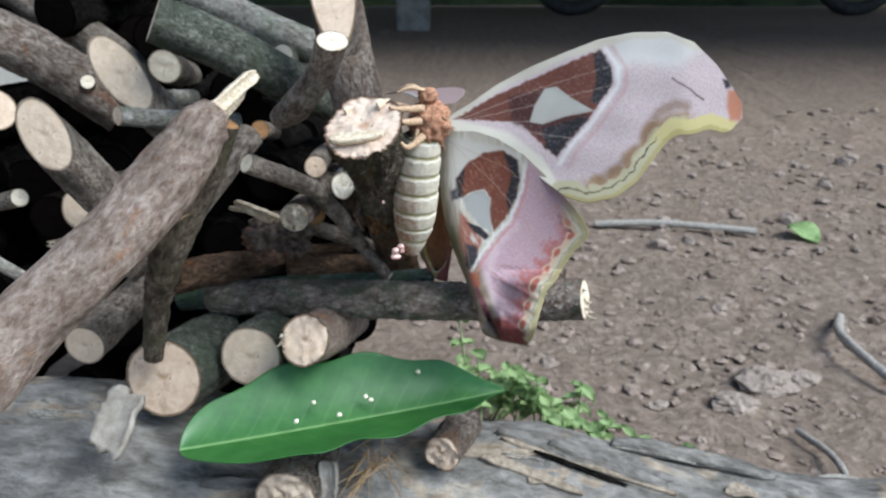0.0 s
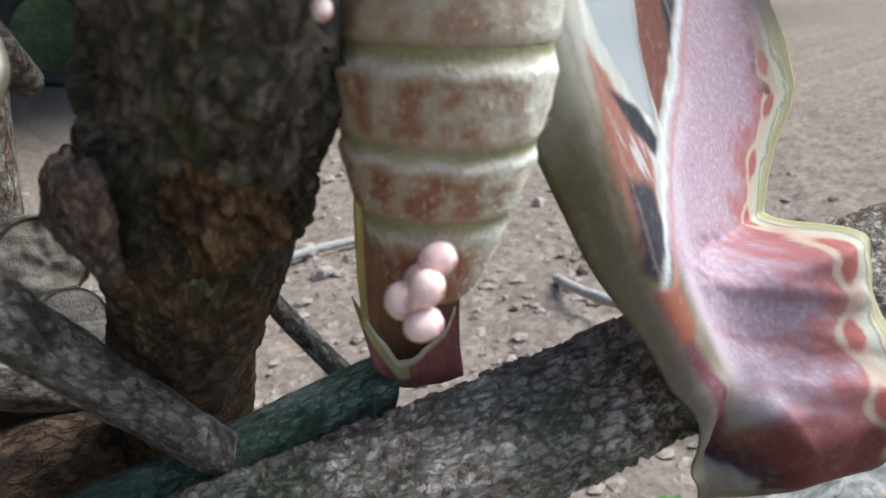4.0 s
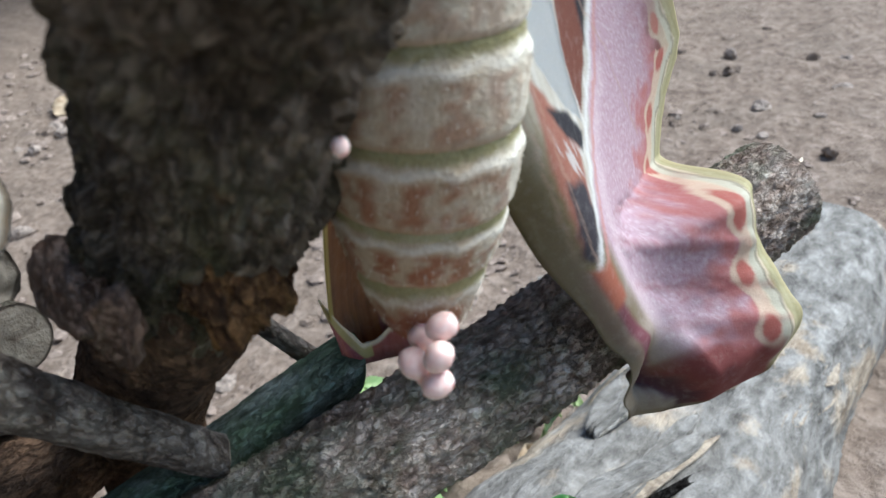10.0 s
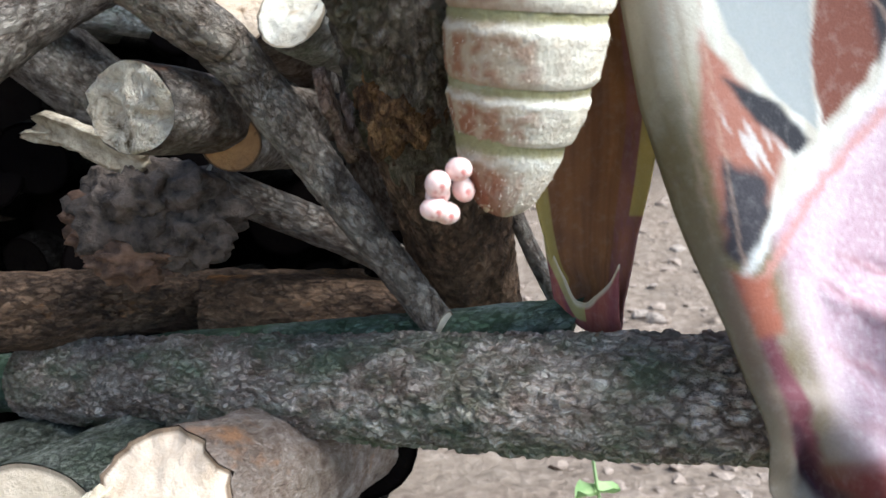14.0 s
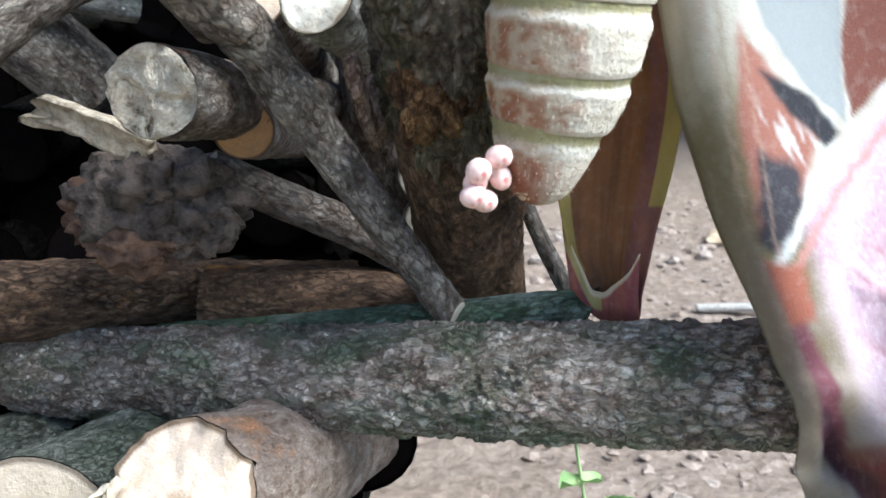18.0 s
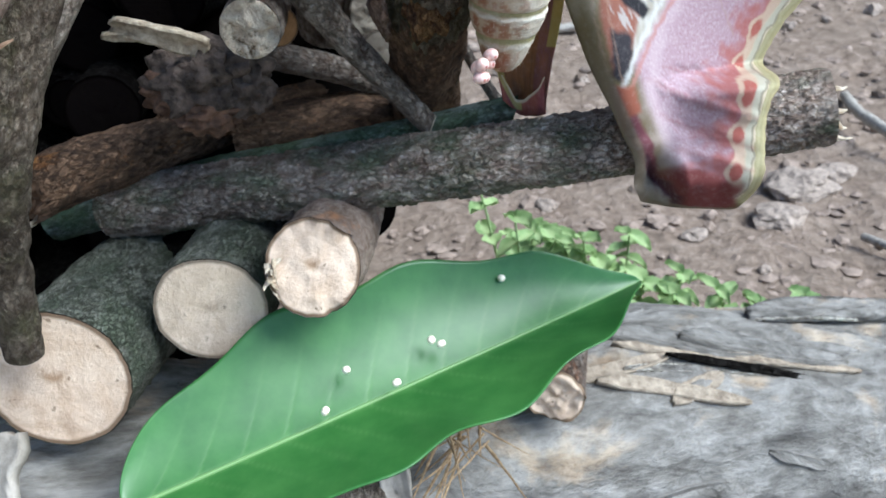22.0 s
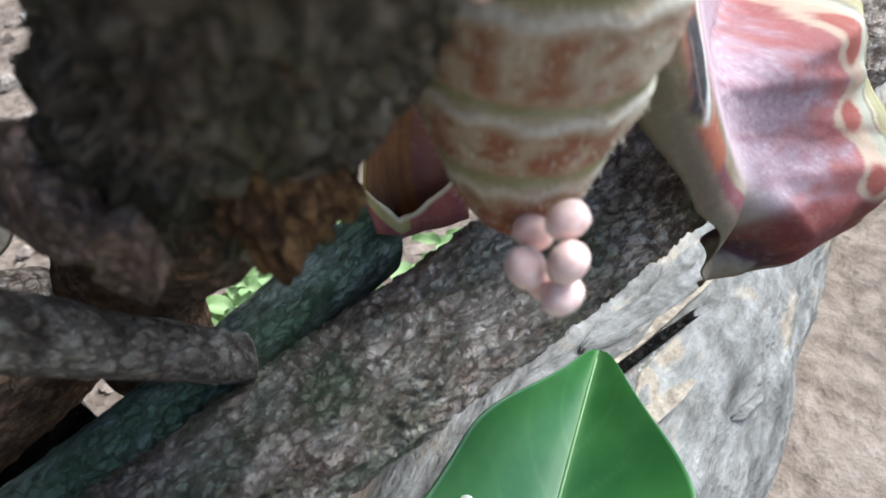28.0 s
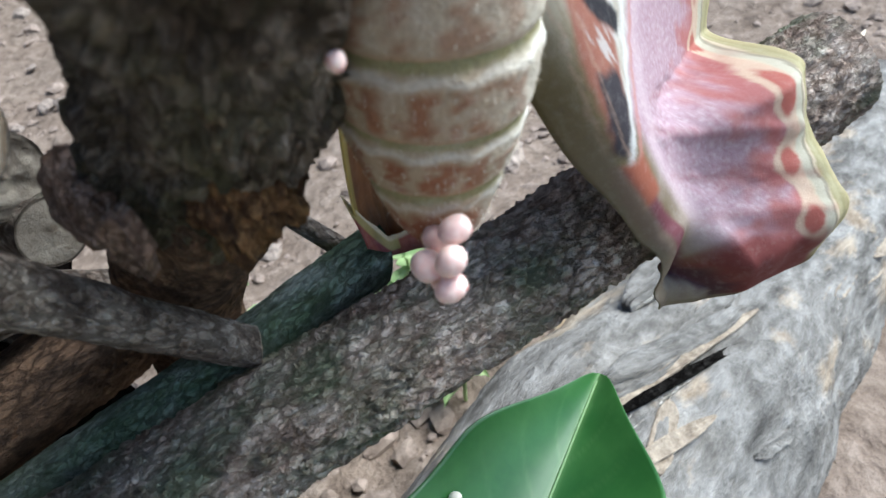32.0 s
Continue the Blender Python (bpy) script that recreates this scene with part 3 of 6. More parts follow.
def stump():
    t = log("upright_log", [(-0.0315, -0.003, 0.1065), (-0.0285, 0.016, 0.0845), (-0.0268, 0.031, 0.067), (-0.0262, 0.0425, 0.055)], [0.016, 0.0108, 0.0106, 0.0106], BARK_STUMP, CUT_AXE,
            "leaning dark log with a chopped pale top, holding up the moth", "log", seg=120, step=0.0006, rough=0.1, plates=0.13, seed=5, ragged=(0.0016, 0.009), tilt0=(-0.2, -0.62, 0.75), ends=(True, False), chop=0.001)
    v, f, g, r0, r1 = tube([(-0.0268, 0.036, 0.062), (-0.0258, 0.052, 0.0455), (-0.0245, 0.074, 0.027), (-0.0235, 0.092, 0.006), (-0.023, 0.1, -0.012)], [0.0098, 0.0099, 0.0101, 0.0103, 0.0105], 72, 0.0008, 0.14, plates=0.04, seed=6)
    made("heartwood", v, f, BARK_BURNT, t, "dark bare wood with orange streaks", attrs=[("grain", "FLOAT_VECTOR", g)])
    v, f = blob((-0.0372, 0.0438, 0.0568), (0.0036, 0.0066, 0.0056), 0.18, 2.4, 8, 56, 40)
    made("knot", v, f, BARK_KNOT, t, "brown torn knot of bark", attrs=[("grain", "FLOAT_VECTOR", v)])
    v, f = blob((-0.0288, 0.0278, 0.0605), (0.0058, 0.004, 0.0078), 0.4, 3.0, 12, 60, 44)
    made("bare_patch", v, f, BURNT_ORANGE, t, "rough orange brown patch of bare wood", attrs=[("grain", "FLOAT_VECTOR", v)])
    slab(t, "bark_flap", (-0.0395, 0.0275, 0.063), (-0.0375, 0.037, 0.05), 0.0045, 0.0016, BARK_KNOT, "brown torn flap of bark", 14, (1, 0.3, 0.2), 0.2)
    slab(t, "chopped_ridge", (-0.044, -0.0095, 0.1025), (-0.0225, -0.009, 0.1045), 0.005, 0.0028, SPLINTER, "pale ridge left by the axe", 3, (0.2, 0.62, -0.75), 0.5)
    for k in range(2):
        rg = random.Random(k)
        x, y = -0.0315 + rg.uniform(-0.01, 0.009), -0.003 + rg.uniform(-0.009, 0.009)
        z = 0.1075 + 0.26 * (x + 0.0315) + 0.8 * (y + 0.003)
        shard(t, "chip", (x, y, z), (x + rg.uniform(0.002, 0.007), y + 0.006, z + 0.004), 0.004, 0.0016, SPLINTER, "pale chopped chip of wood", k + 20)
    return t


stump()

log("forked_stick", [(-0.082, 0.0095, 0.089), (-0.0705, 0.022, 0.0805), (-0.0605, 0.038, 0.0705), (-0.0578, 0.0435, 0.0665), (-0.0495, 0.0515, 0.0515), (-0.0407, 0.0535, 0.0378), (-0.0268, 0.0537, 0.019)], [0.0041, 0.0042, 0.0044, 0.0045, 0.004, 0.0035, 0.0029], BARK_DARK, CUT_WHITE,
    "thin crooked dark stick with pale cut tips", "stick", seg=36, step=0.0009, rough=0.12, plates=0.05, seed=7, tilt1=(0.8, -0.4, -0.3))
log("stick", [(-0.0463, 0.039, 0.0715), (-0.047, 0.09, 0.068), (-0.048, 0.14, 0.0645)], [0.0056, 0.0054, 0.005], BARK_PALE, CUT_WHITE, "stick with a white sawn end and torn rim", "stick", seg=48, step=0.0012, seed=8, rough=0.16, ragged=0.0007, chop=0.0009, tilt0=(-0.2, -0.75, 0.6))
log("stick", [(-0.0625, 0.062, 0.0748), (-0.067, 0.11, 0.069), (-0.072, 0.17, 0.06)], [0.0055, 0.0055, 0.005], BARK_DARK, CUT, "stick with a pale brown sawn end", "stick", seg=28, step=0.0015, seed=9)
log("stick", [(-0.068, 0.031, 0.0585), (-0.066, 0.06, 0.057), (-0.062, 0.13, 0.055)], [0.0066, 0.0068, 0.006], BARK_BROWN, CUT_ROT, "stick with a rotten hollowed cut end", "stick", seg=48, step=0.0012, seed=10, rough=0.1, chop=0.0028, ragged=0.0006)
RED = log("log", [(-0.138, 0.0585, 0.0165), (-0.1195, 0.0745, 0.016), (-0.09, 0.1, 0.0115), (-0.0583, 0.1268, 0.0072)], [0.0082, 0.0084, 0.0072, 0.0056], BARK_BURNT, BARK_BURNT, "reddish brown log with a splintered dark end", seg=44, step=0.0012, rough=0.1, plates=0.05, seed=11, ragged=0.004, chop=0.0035)
for k, (dx, dz, w) in enumerate(((0.0, 0.003, 0.0028), (-0.003, -0.004, 0.0035), (0.002, -0.0065, 0.003), (-0.001, 0.0, 0.0022))):
    shard(RED, "splinter", (-0.1365, 0.06, 0.0165 + dz), (-0.1465 + dx, 0.0515, 0.015 + dz * 1.3), w, 0.0016, SPLINTER_RED if k % 2 else SPLINTER_DUSTY, "torn splinter on the broken end", k + 80)
log("log", [(-0.0042, 0.0513, 0.0207), (-0.045, 0.0635, 0.0122), (-0.09, 0.08, 0.002), (-0.15, 0.1, -0.012)], [0.0047, 0.0056, 0.0068, 0.0078], BARK_MOSS, BARK_MOSS_CUT, "dark green mossy log behind the grey log", seg=44, step=0.0012, plates=0.04, seed=12, tilt0=(0.9, -0.2, -0.3))
log("stick", [(-0.0357, 0.1025, 0.0396), (-0.041, 0.165, 0.034)], [0.0075, 0.0075], BARK_DARK, CUT_DIM, "stick with a rough broken end, dimmed for the shade", "stick", seg=36, step=0.0015, plates=0.05, seed=61, ragged=0.0015, chop=0.0014)
log("stick", [(-0.0348, 0.0985, 0.0289), (-0.042, 0.16, 0.022)], [0.0062, 0.0065], BARK_DARK, CUT_DIM, "stick with a cut end, dimmed for the shade", "stick", seg=36, step=0.0015, plates=0.04, seed=62)
log("log", [(-0.076, 0.07, 0.044), (-0.0458, 0.09, 0.0255), (-0.033, 0.1, 0.013)], [0.004, 0.0042, 0.004], BARK_BROWN, CUT_DIM, "thin brown log slanting behind the crooked stick", seg=32, step=0.0015, plates=0.04, seed=63)
log("stick", [(-0.0632, 0.054, 0.0522), (-0.071, 0.12, 0.047)], [0.0052, 0.005], BARK_DARK, CUT_BROWN, "stick with a smooth orange brown cut end", "stick", seg=28, step=0.002, seed=65, tilt0=(0.25, -0.95, 0.0))
log("stick", [(-0.047, 0.05, 0.0845), (-0.0385, 0.075, 0.076), (-0.0315, 0.096, 0.0685)], [0.0027, 0.0028, 0.0026], BARK_DARK, CUT_BROWN, "thin grey stick between the upright logs", "stick", seg=20, step=0.0015, seed=66, rough=0.1)
log("log", [(-0.085, 0.088, 0.012), (-0.046, 0.09, 0.0105), (-0.0185, 0.112, -0.008)], [0.0085, 0.0085, 0.0075], BARK_BURNT, CUT_BROWN, "dark log added to fill the shaded gap under the upright log", seg=36, step=0.0015, plates=0.05, seed=64)
log("twig", [(-0.016, 0.068, 0.041), (-0.0115, 0.0655, 0.031), (-0.0045, 0.062, 0.018)], [0.0015, 0.0016, 0.0018], BARK_DARK, CUT_BROWN, "thin dark twig behind the upright log", "twig", seg=14, step=0.001, seed=13)
log("log", [(-0.1363, 0.0246, -0.0216), (-0.1275, 0.06, -0.028), (-0.1, 0.16, -0.042)], [0.0198, 0.0195, 0.019], BARK_GREEN, CUT, "thick log with a large round sawn end, stained in the middle", seg=60, step=0.0015, plates=0.04, seed=14, tilt0=(-0.15, -0.93, 0.2))
log("log", [(-0.0952, 0.0332, -0.0145), (-0.0895, 0.065, -0.0195), (-0.079, 0.16, -0.037)], [0.0155, 0.0158, 0.016], BARK_GREEN, CUT_GREY, "log with a smooth pale sawn end", seg=56, step=0.0015, plates=0.04, seed=15, tilt0=(-0.1, -0.95, 0.15))
SPLIT = log("log", [(-0.0655, 0.0215, 0.0008), (-0.0595, 0.05, -0.0085), (-0.048, 0.12, -0.026)], [0.0124, 0.0126, 0.012], BARK_BARE, CUT, "log with a split and broken cut end", seg=48, step=0.0015, plates=0.04, seed=16, ragged=0.003, chop=0.0006, tilt0=(-0.25, -0.8, 0.5))
rng = random.Random(3)
for k in range(14):
    th = 2.4 + k * 0.16
    a = np.array((-0.0655 + 0.0108 * math.cos(th), 0.0215 + 0.002, 0.0008 - 0.0108 * abs(math.sin(th)) * (1 if k > 3 else -0.4)))
    shard(SPLIT, "splinter", a, a + np.array((rng.uniform(-0.003, 0.002), rng.uniform(-0.006, -0.003), rng.uniform(-0.003, 0.001))), rng.uniform(0.0012, 0.0028), 0.0012, SPLINTER_DUSTY if k % 2 else SPLINTER, "torn splinter on the broken end", k + 50)
log("log", [(-0.182, 0.0435, -0.0136), (-0.178, 0.12, -0.012)], [0.0105, 0.011], BARK_DARK, CUT_GREY, "log end deep in the pile", seg=36, step=0.0025, seed=17)
log("stub", [(-0.0005, 0.026, -0.066), (0.012, 0.06, -0.07)], [0.0095, 0.0105], BARK_BROWN, CUT, "short stub with a frayed cut end under the leaf", "log", seg=32, step=0.002, seed=18, ragged=0.003, chop=0.002)
log("stub", [(-0.0735, -0.008, -0.0675), (-0.066, 0.05, -0.072)], [0.0148, 0.0155], BARK_DARK, CUT_GREY, "thick stub with a rough cut end under the leaf", "log", seg=44, step=0.002, seed=19, ragged=0.002, chop=0.0022)


def branch():
    t = log("branch", [(-0.172, -0.1, 0.015), (-0.1473, -0.05, 0.0469), (-0.1288, -0.03, 0.0645), (-0.1088, -0.012, 0.0872), (-0.0963, 0.0, 0.1048), (-0.0915, 0.006, 0.112)], [0.0135, 0.0128, 0.0128, 0.0128, 0.0105, 0.006], BARK_BARE, SPLINTER,
            "thick branch stripped of bark, with a splintered white tip", "branch", seg=64, step=0.001, rough=0.14, plates=0.0, seed=21, ends=(True, True))
    for k, (a, b, w) in enumerate((((-0.096, 0.002, 0.105), (-0.0795, 0.02, 0.1245), 0.008), ((-0.095, 0.0, 0.108), (-0.083, 0.017, 0.121), 0.006), ((-0.106, -0.002, 0.078), (-0.095, 0.002, 0.084), 0.004), ((-0.115, -0.012, 0.065), (-0.103, -0.004, 0.071), 0.003))):
        shard(t, "splinter", a, b, w, 0.003, SPLINTER if k < 2 else SPLINTER_RED, "torn splinter", seed=k + 3)
    for k in range(9):
        f = k / 8
        p = np.array((-0.1395, -0.036, 0.0485)) + f * np.array((0.0345, 0.034, 0.0405))
        q = p + np.array((0.0055 + 0.002 * (k % 3), 0.004, 0.0075 - 0.0025 * (k % 2)))
        slab(t, "bark_flake", p, q, 0.0032 + 0.0008 * (k % 4), 0.0009, BARK_KNOT if k % 3 else SPLINTER_RED, "torn reddish flake of bark", 40 + k, (0.8, -0.45, -0.2), 0.35, 0.0006, 0.6)
    slab(t, "splinter_slab", (-0.0985, -0.003, 0.1055), (-0.077, 0.0175, 0.1245), 0.0068, 0.004, SPLINTER, "long white splintered tip", 5, (0.3, 0.9, 0.5), 0.35, 0.0, 0.7)
    log("crooked_stick", [(-0.0905, 0.007, 0.1075), (-0.1035, 0.006, 0.0808), (-0.1155, 0.004, 0.0565), (-0.127, 0.012, 0.0295), (-0.1374, 0.02, -0.0075)], [0.0085, 0.009, 0.0085, 0.0062, 0.0045], BARK_STUMP, CUT_BROWN, "dark crooked stick pointing down at a log end", "stick", seg=40, step=0.0012, rough=0.14, plates=0.04, seed=22)
    log("log", [(-0.152, 0.035, 0.032), (-0.1298, 0.045, 0.0487), (-0.1102, 0.058, 0.0724), (-0.0977, 0.08, 0.0869)], [0.0085, 0.0085, 0.008, 0.007], BARK_DARK, CUT_GREY, "dark grey log with smooth bark behind the branch", seg=40, step=0.0015, seed=23, plates=0.04)


branch()


def rotten_lump():
    t = thing("rotten_wood", (-0.0867, 0.066, 0.03), "dark rotten knotty lump of wood with a torn splinter", "wood", "pile of firewood")
    v, f = blob((-0.0845, 0.068, 0.038), (0.0155, 0.0125, 0.0105), 0.38, 2.3, 4, 72, 48)
    made("lump", v, f, ROTTEN, t)
    slab(t, "splinter", (-0.0815, 0.0585, 0.0495), (-0.1035, 0.0615, 0.0565), 0.0062, 0.0024, SPLINTER_DUSTY, "pale torn splinter", 2, (0.1, 0.9, 0.3), 0.25, 0.0008, 0.6)
    for x, y, z, a, b, c, k in ((-0.0935, 0.065, 0.0365, 0.0075, 0.007, 0.0065, 11), (-0.0765, 0.0615, 0.0345, 0.0068, 0.0055, 0.006, 12), (-0.0865, 0.0585, 0.0305, 0.0085, 0.005, 0.0045, 13), (-0.0835, 0.0585, 0.0425, 0.006, 0.0045, 0.005, 14)):
        v, f = blob((x, y, z), (a, b, c), 0.5, 2.6, k, 40, 28)
        made("knob", v, f, ROTTEN_RED if k % 2 else ROTTEN, t, "knobbly rotten outgrowth")
    slab(t, "splinter", (-0.0885, 0.0585, 0.0525), (-0.1065, 0.061, 0.0545), 0.0035, 0.0018, SPLINTER_DUSTY, "pale torn splinter", 5, (0.1, 0.9, 0.3), 0.5, -0.0006, 0.5)


rotten_lump()

PILE = [
    ("log", [(-0.186, 0.05, 0.093), (-0.178, 0.065, 0.07), (-0.165, 0.09, 0.03)], [0.0112, 0.0118, 0.012], BARK_DARK, CUT_GREY, "log with a long slanting grey cut", dict(tilt0=(0.05, -0.9, 0.12))),
    ("log", [(-0.172, 0.11, 0.114), (-0.16, 0.125, 0.09), (-0.14, 0.15, 0.06)], [0.0115, 0.012, 0.012], BARK_DARK, CUT_GREY, "log with a long slanting grey cut", dict(tilt0=(0.15, -0.9, 0.1))),
    ("log", [(-0.29, 0.16, 0.141), (-0.2434, 0.16, 0.12), (-0.2, 0.172, 0.084)], [0.016, 0.016, 0.0155], BARK_BROWN, CUT_BROWN, "dark brown log lying across the pile", {}),
    ("log", [(-0.28, 0.2, 0.164), (-0.23, 0.2, 0.1287), (-0.18, 0.212, 0.082)], [0.0125, 0.012, 0.012], BARK_DARK, CUT_BROWN, "dark log lying across the pile", {}),
    ("stick", [(-0.2094, 0.15, 0.1047), (-0.2228, 0.21, 0.082)], [0.0042, 0.004], BARK_DARK, CUT_WHITE, "stick with a small white cut end", {}),
    ("stick", [(-0.1727, 0.1, 0.0933), (-0.15, 0.115, 0.0885), (-0.12, 0.14, 0.083)], [0.0052, 0.0052, 0.005], BARK_PALE, CUT, "grey stick with a slanting cut end", dict(tilt0=(-0.6, -0.7, 0.1))),
    ("stick", [(-0.1583, 0.13, 0.0968), (-0.166, 0.2, 0.088)], [0.0058, 0.0056], BARK_PALE, CUT_GREY, "stick with a rough pale end", dict(ragged=0.002)),
    ("log", [(-0.1664, 0.16, 0.1124), (-0.174, 0.22, 0.1)], [0.0095, 0.0095], BARK_DARK, CUT_WHITE, "log with a pale cut end", dict(tilt0=(0.2, -0.9, -0.2))),
    ("log", [(-0.146, 0.098, 0.143), (-0.1173, 0.11, 0.1288), (-0.0891, 0.14, 0.106), (-0.06, 0.19, 0.08)], [0.0125, 0.0128, 0.0125, 0.012], BARK_GREEN, CUT_GREY, "green mossy log slanting down into the pile", {}),
    ("log", [(-0.15, 0.17, 0.155), (-0.1067, 0.17, 0.1339), (-0.06, 0.185, 0.113)], [0.0105, 0.0105, 0.01], BARK_PALE, CUT_GREY, "grey log at the back of the pile", {}),
    ("stick", [(-0.0934, 0.15, 0.1199), (-0.097, 0.21, 0.11)], [0.0066, 0.0064], BARK_GREEN, CUT_WHITE, "stick with a white oval cut end", dict(tilt0=(-0.3, -0.9, 0.2))),
    ("upright_log", [(-0.058, 0.111, 0.169), (-0.0508, 0.104, 0.1265), (-0.0445, 0.103, 0.093), (-0.048, 0.13, 0.03)], [0.0134, 0.014, 0.0138, 0.012], BARK_BROWN, CUT, "upright log with torn bark and a pale cut end", dict(tilt0=(-0.1, -0.85, 0.4))),
    ("forked_stick", [(-0.0429, 0.005, 0.1385), (-0.0505, 0.018, 0.1245), (-0.0646, 0.034, 0.1085), (-0.077, 0.06, 0.0993)], [0.0062, 0.006, 0.0066, 0.0055], BARK_DARK, CUT_WHITE, "dark crooked stick with a slanting pale cut", dict(tilt0=(0.1, -0.5, 0.8))),
    ("stick", [(-0.0927, 0.08, 0.0896), (-0.1, 0.14, 0.077)], [0.0048, 0.0048], BARK_DARK, CUT_BROWN, "dark stick with a brown cut end", {}),
    ("log", [(-0.1987, 0.1, 0.0417), (-0.21, 0.19, 0.03)], [0.0125, 0.0125], BARK_DARK, CUT_GREY, "log with a round pale cut end", {}),
    ("stick", [(-0.197, 0.058, 0.034), (-0.17, 0.09, 0.03)], [0.004, 0.0045], BARK_BROWN, CUT_WHITE, "stick with a frayed pale end", dict(ragged=0.004)),
    ("twig", [(-0.23, 0.038, 0.045), (-0.2027, 0.05, 0.016), (-0.19, 0.06, -0.004)], [0.0032, 0.003, 0.003], BARK_PALE, CUT_GREY, "thin pale twig in the pile", {}),
    ("log", [(-0.2374, 0.1, 0.0963), (-0.29, 0.17, 0.085)], [0.011, 0.011], BARK_DARK, CUT, "log with a pale cut end", {}),
    ("twig", [(-0.2095, 0.06, 0.0597), (-0.25, 0.085, 0.046)], [0.0045, 0.004], BARK_DARK, CUT_WHITE, "dark stick with a pale tip", {}),
]
for k, (name, pts, radii, bark, cut, label, how) in enumerate(PILE):
    log(name, pts, radii, bark, cut, label, {"upright_log": "log", "forked_stick": "stick"}.get(name, name), seg=32, step=0.002, plates=0.035, seed=40 + k, **how)

# added filler behind the upright log, its near-black colour standing for shade
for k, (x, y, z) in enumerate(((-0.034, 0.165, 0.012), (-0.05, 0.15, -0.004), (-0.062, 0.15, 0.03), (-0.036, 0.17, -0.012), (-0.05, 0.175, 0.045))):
    log("log", [(x, y, z), (x - 0.02, y + 0.12, z - 0.01)], [0.012, 0.012], BARK_SHADE, CUT_SHADE, "filler log painted near-black for the shade deep in the pile", seg=20, step=0.006, seed=90 + k, ends=(True, False))

# more added filler under the sticks, shade painted into its colour
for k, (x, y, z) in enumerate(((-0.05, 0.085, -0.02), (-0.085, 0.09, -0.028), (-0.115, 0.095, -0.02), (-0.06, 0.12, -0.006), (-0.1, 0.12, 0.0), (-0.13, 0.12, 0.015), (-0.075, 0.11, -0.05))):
    log("log", [(x, y, z), (x - 0.015, y + 0.13, z - 0.02)], [0.0125, 0.0125], BARK_SHADE, CUT_SHADE, "filler log painted near-black for the shade deep in the pile", seg=20, step=0.006, seed=190 + k, ends=(True, False))

# added crosswise to hide the soil, black in place of real shade
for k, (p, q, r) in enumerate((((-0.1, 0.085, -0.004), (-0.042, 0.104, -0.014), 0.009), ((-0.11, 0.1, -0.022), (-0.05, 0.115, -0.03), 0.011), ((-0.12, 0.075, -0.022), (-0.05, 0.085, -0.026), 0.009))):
    log("log", [p, q], [r, r], BARK_SHADE, CUT_SHADE, "filler log painted near-black for the shade at the bottom of the pile", seg=24, step=0.004, seed=210 + k)

# filler logs, painted near-black so that the depth of the pile reads as shade
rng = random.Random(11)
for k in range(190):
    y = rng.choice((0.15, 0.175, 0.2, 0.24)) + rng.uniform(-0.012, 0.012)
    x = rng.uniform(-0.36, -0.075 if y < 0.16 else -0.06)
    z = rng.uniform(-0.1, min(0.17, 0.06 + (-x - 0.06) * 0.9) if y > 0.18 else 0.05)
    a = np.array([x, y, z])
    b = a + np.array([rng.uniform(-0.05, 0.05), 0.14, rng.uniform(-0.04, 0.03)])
    log("log", [a, b], [rng.uniform(0.009, 0.017)] * 2, BARK_SHADE, CUT_SHADE, "filler log painted near-black for the shade deep in the pile", seg=16, step=0.008, seed=100 + k, ends=(True, False))


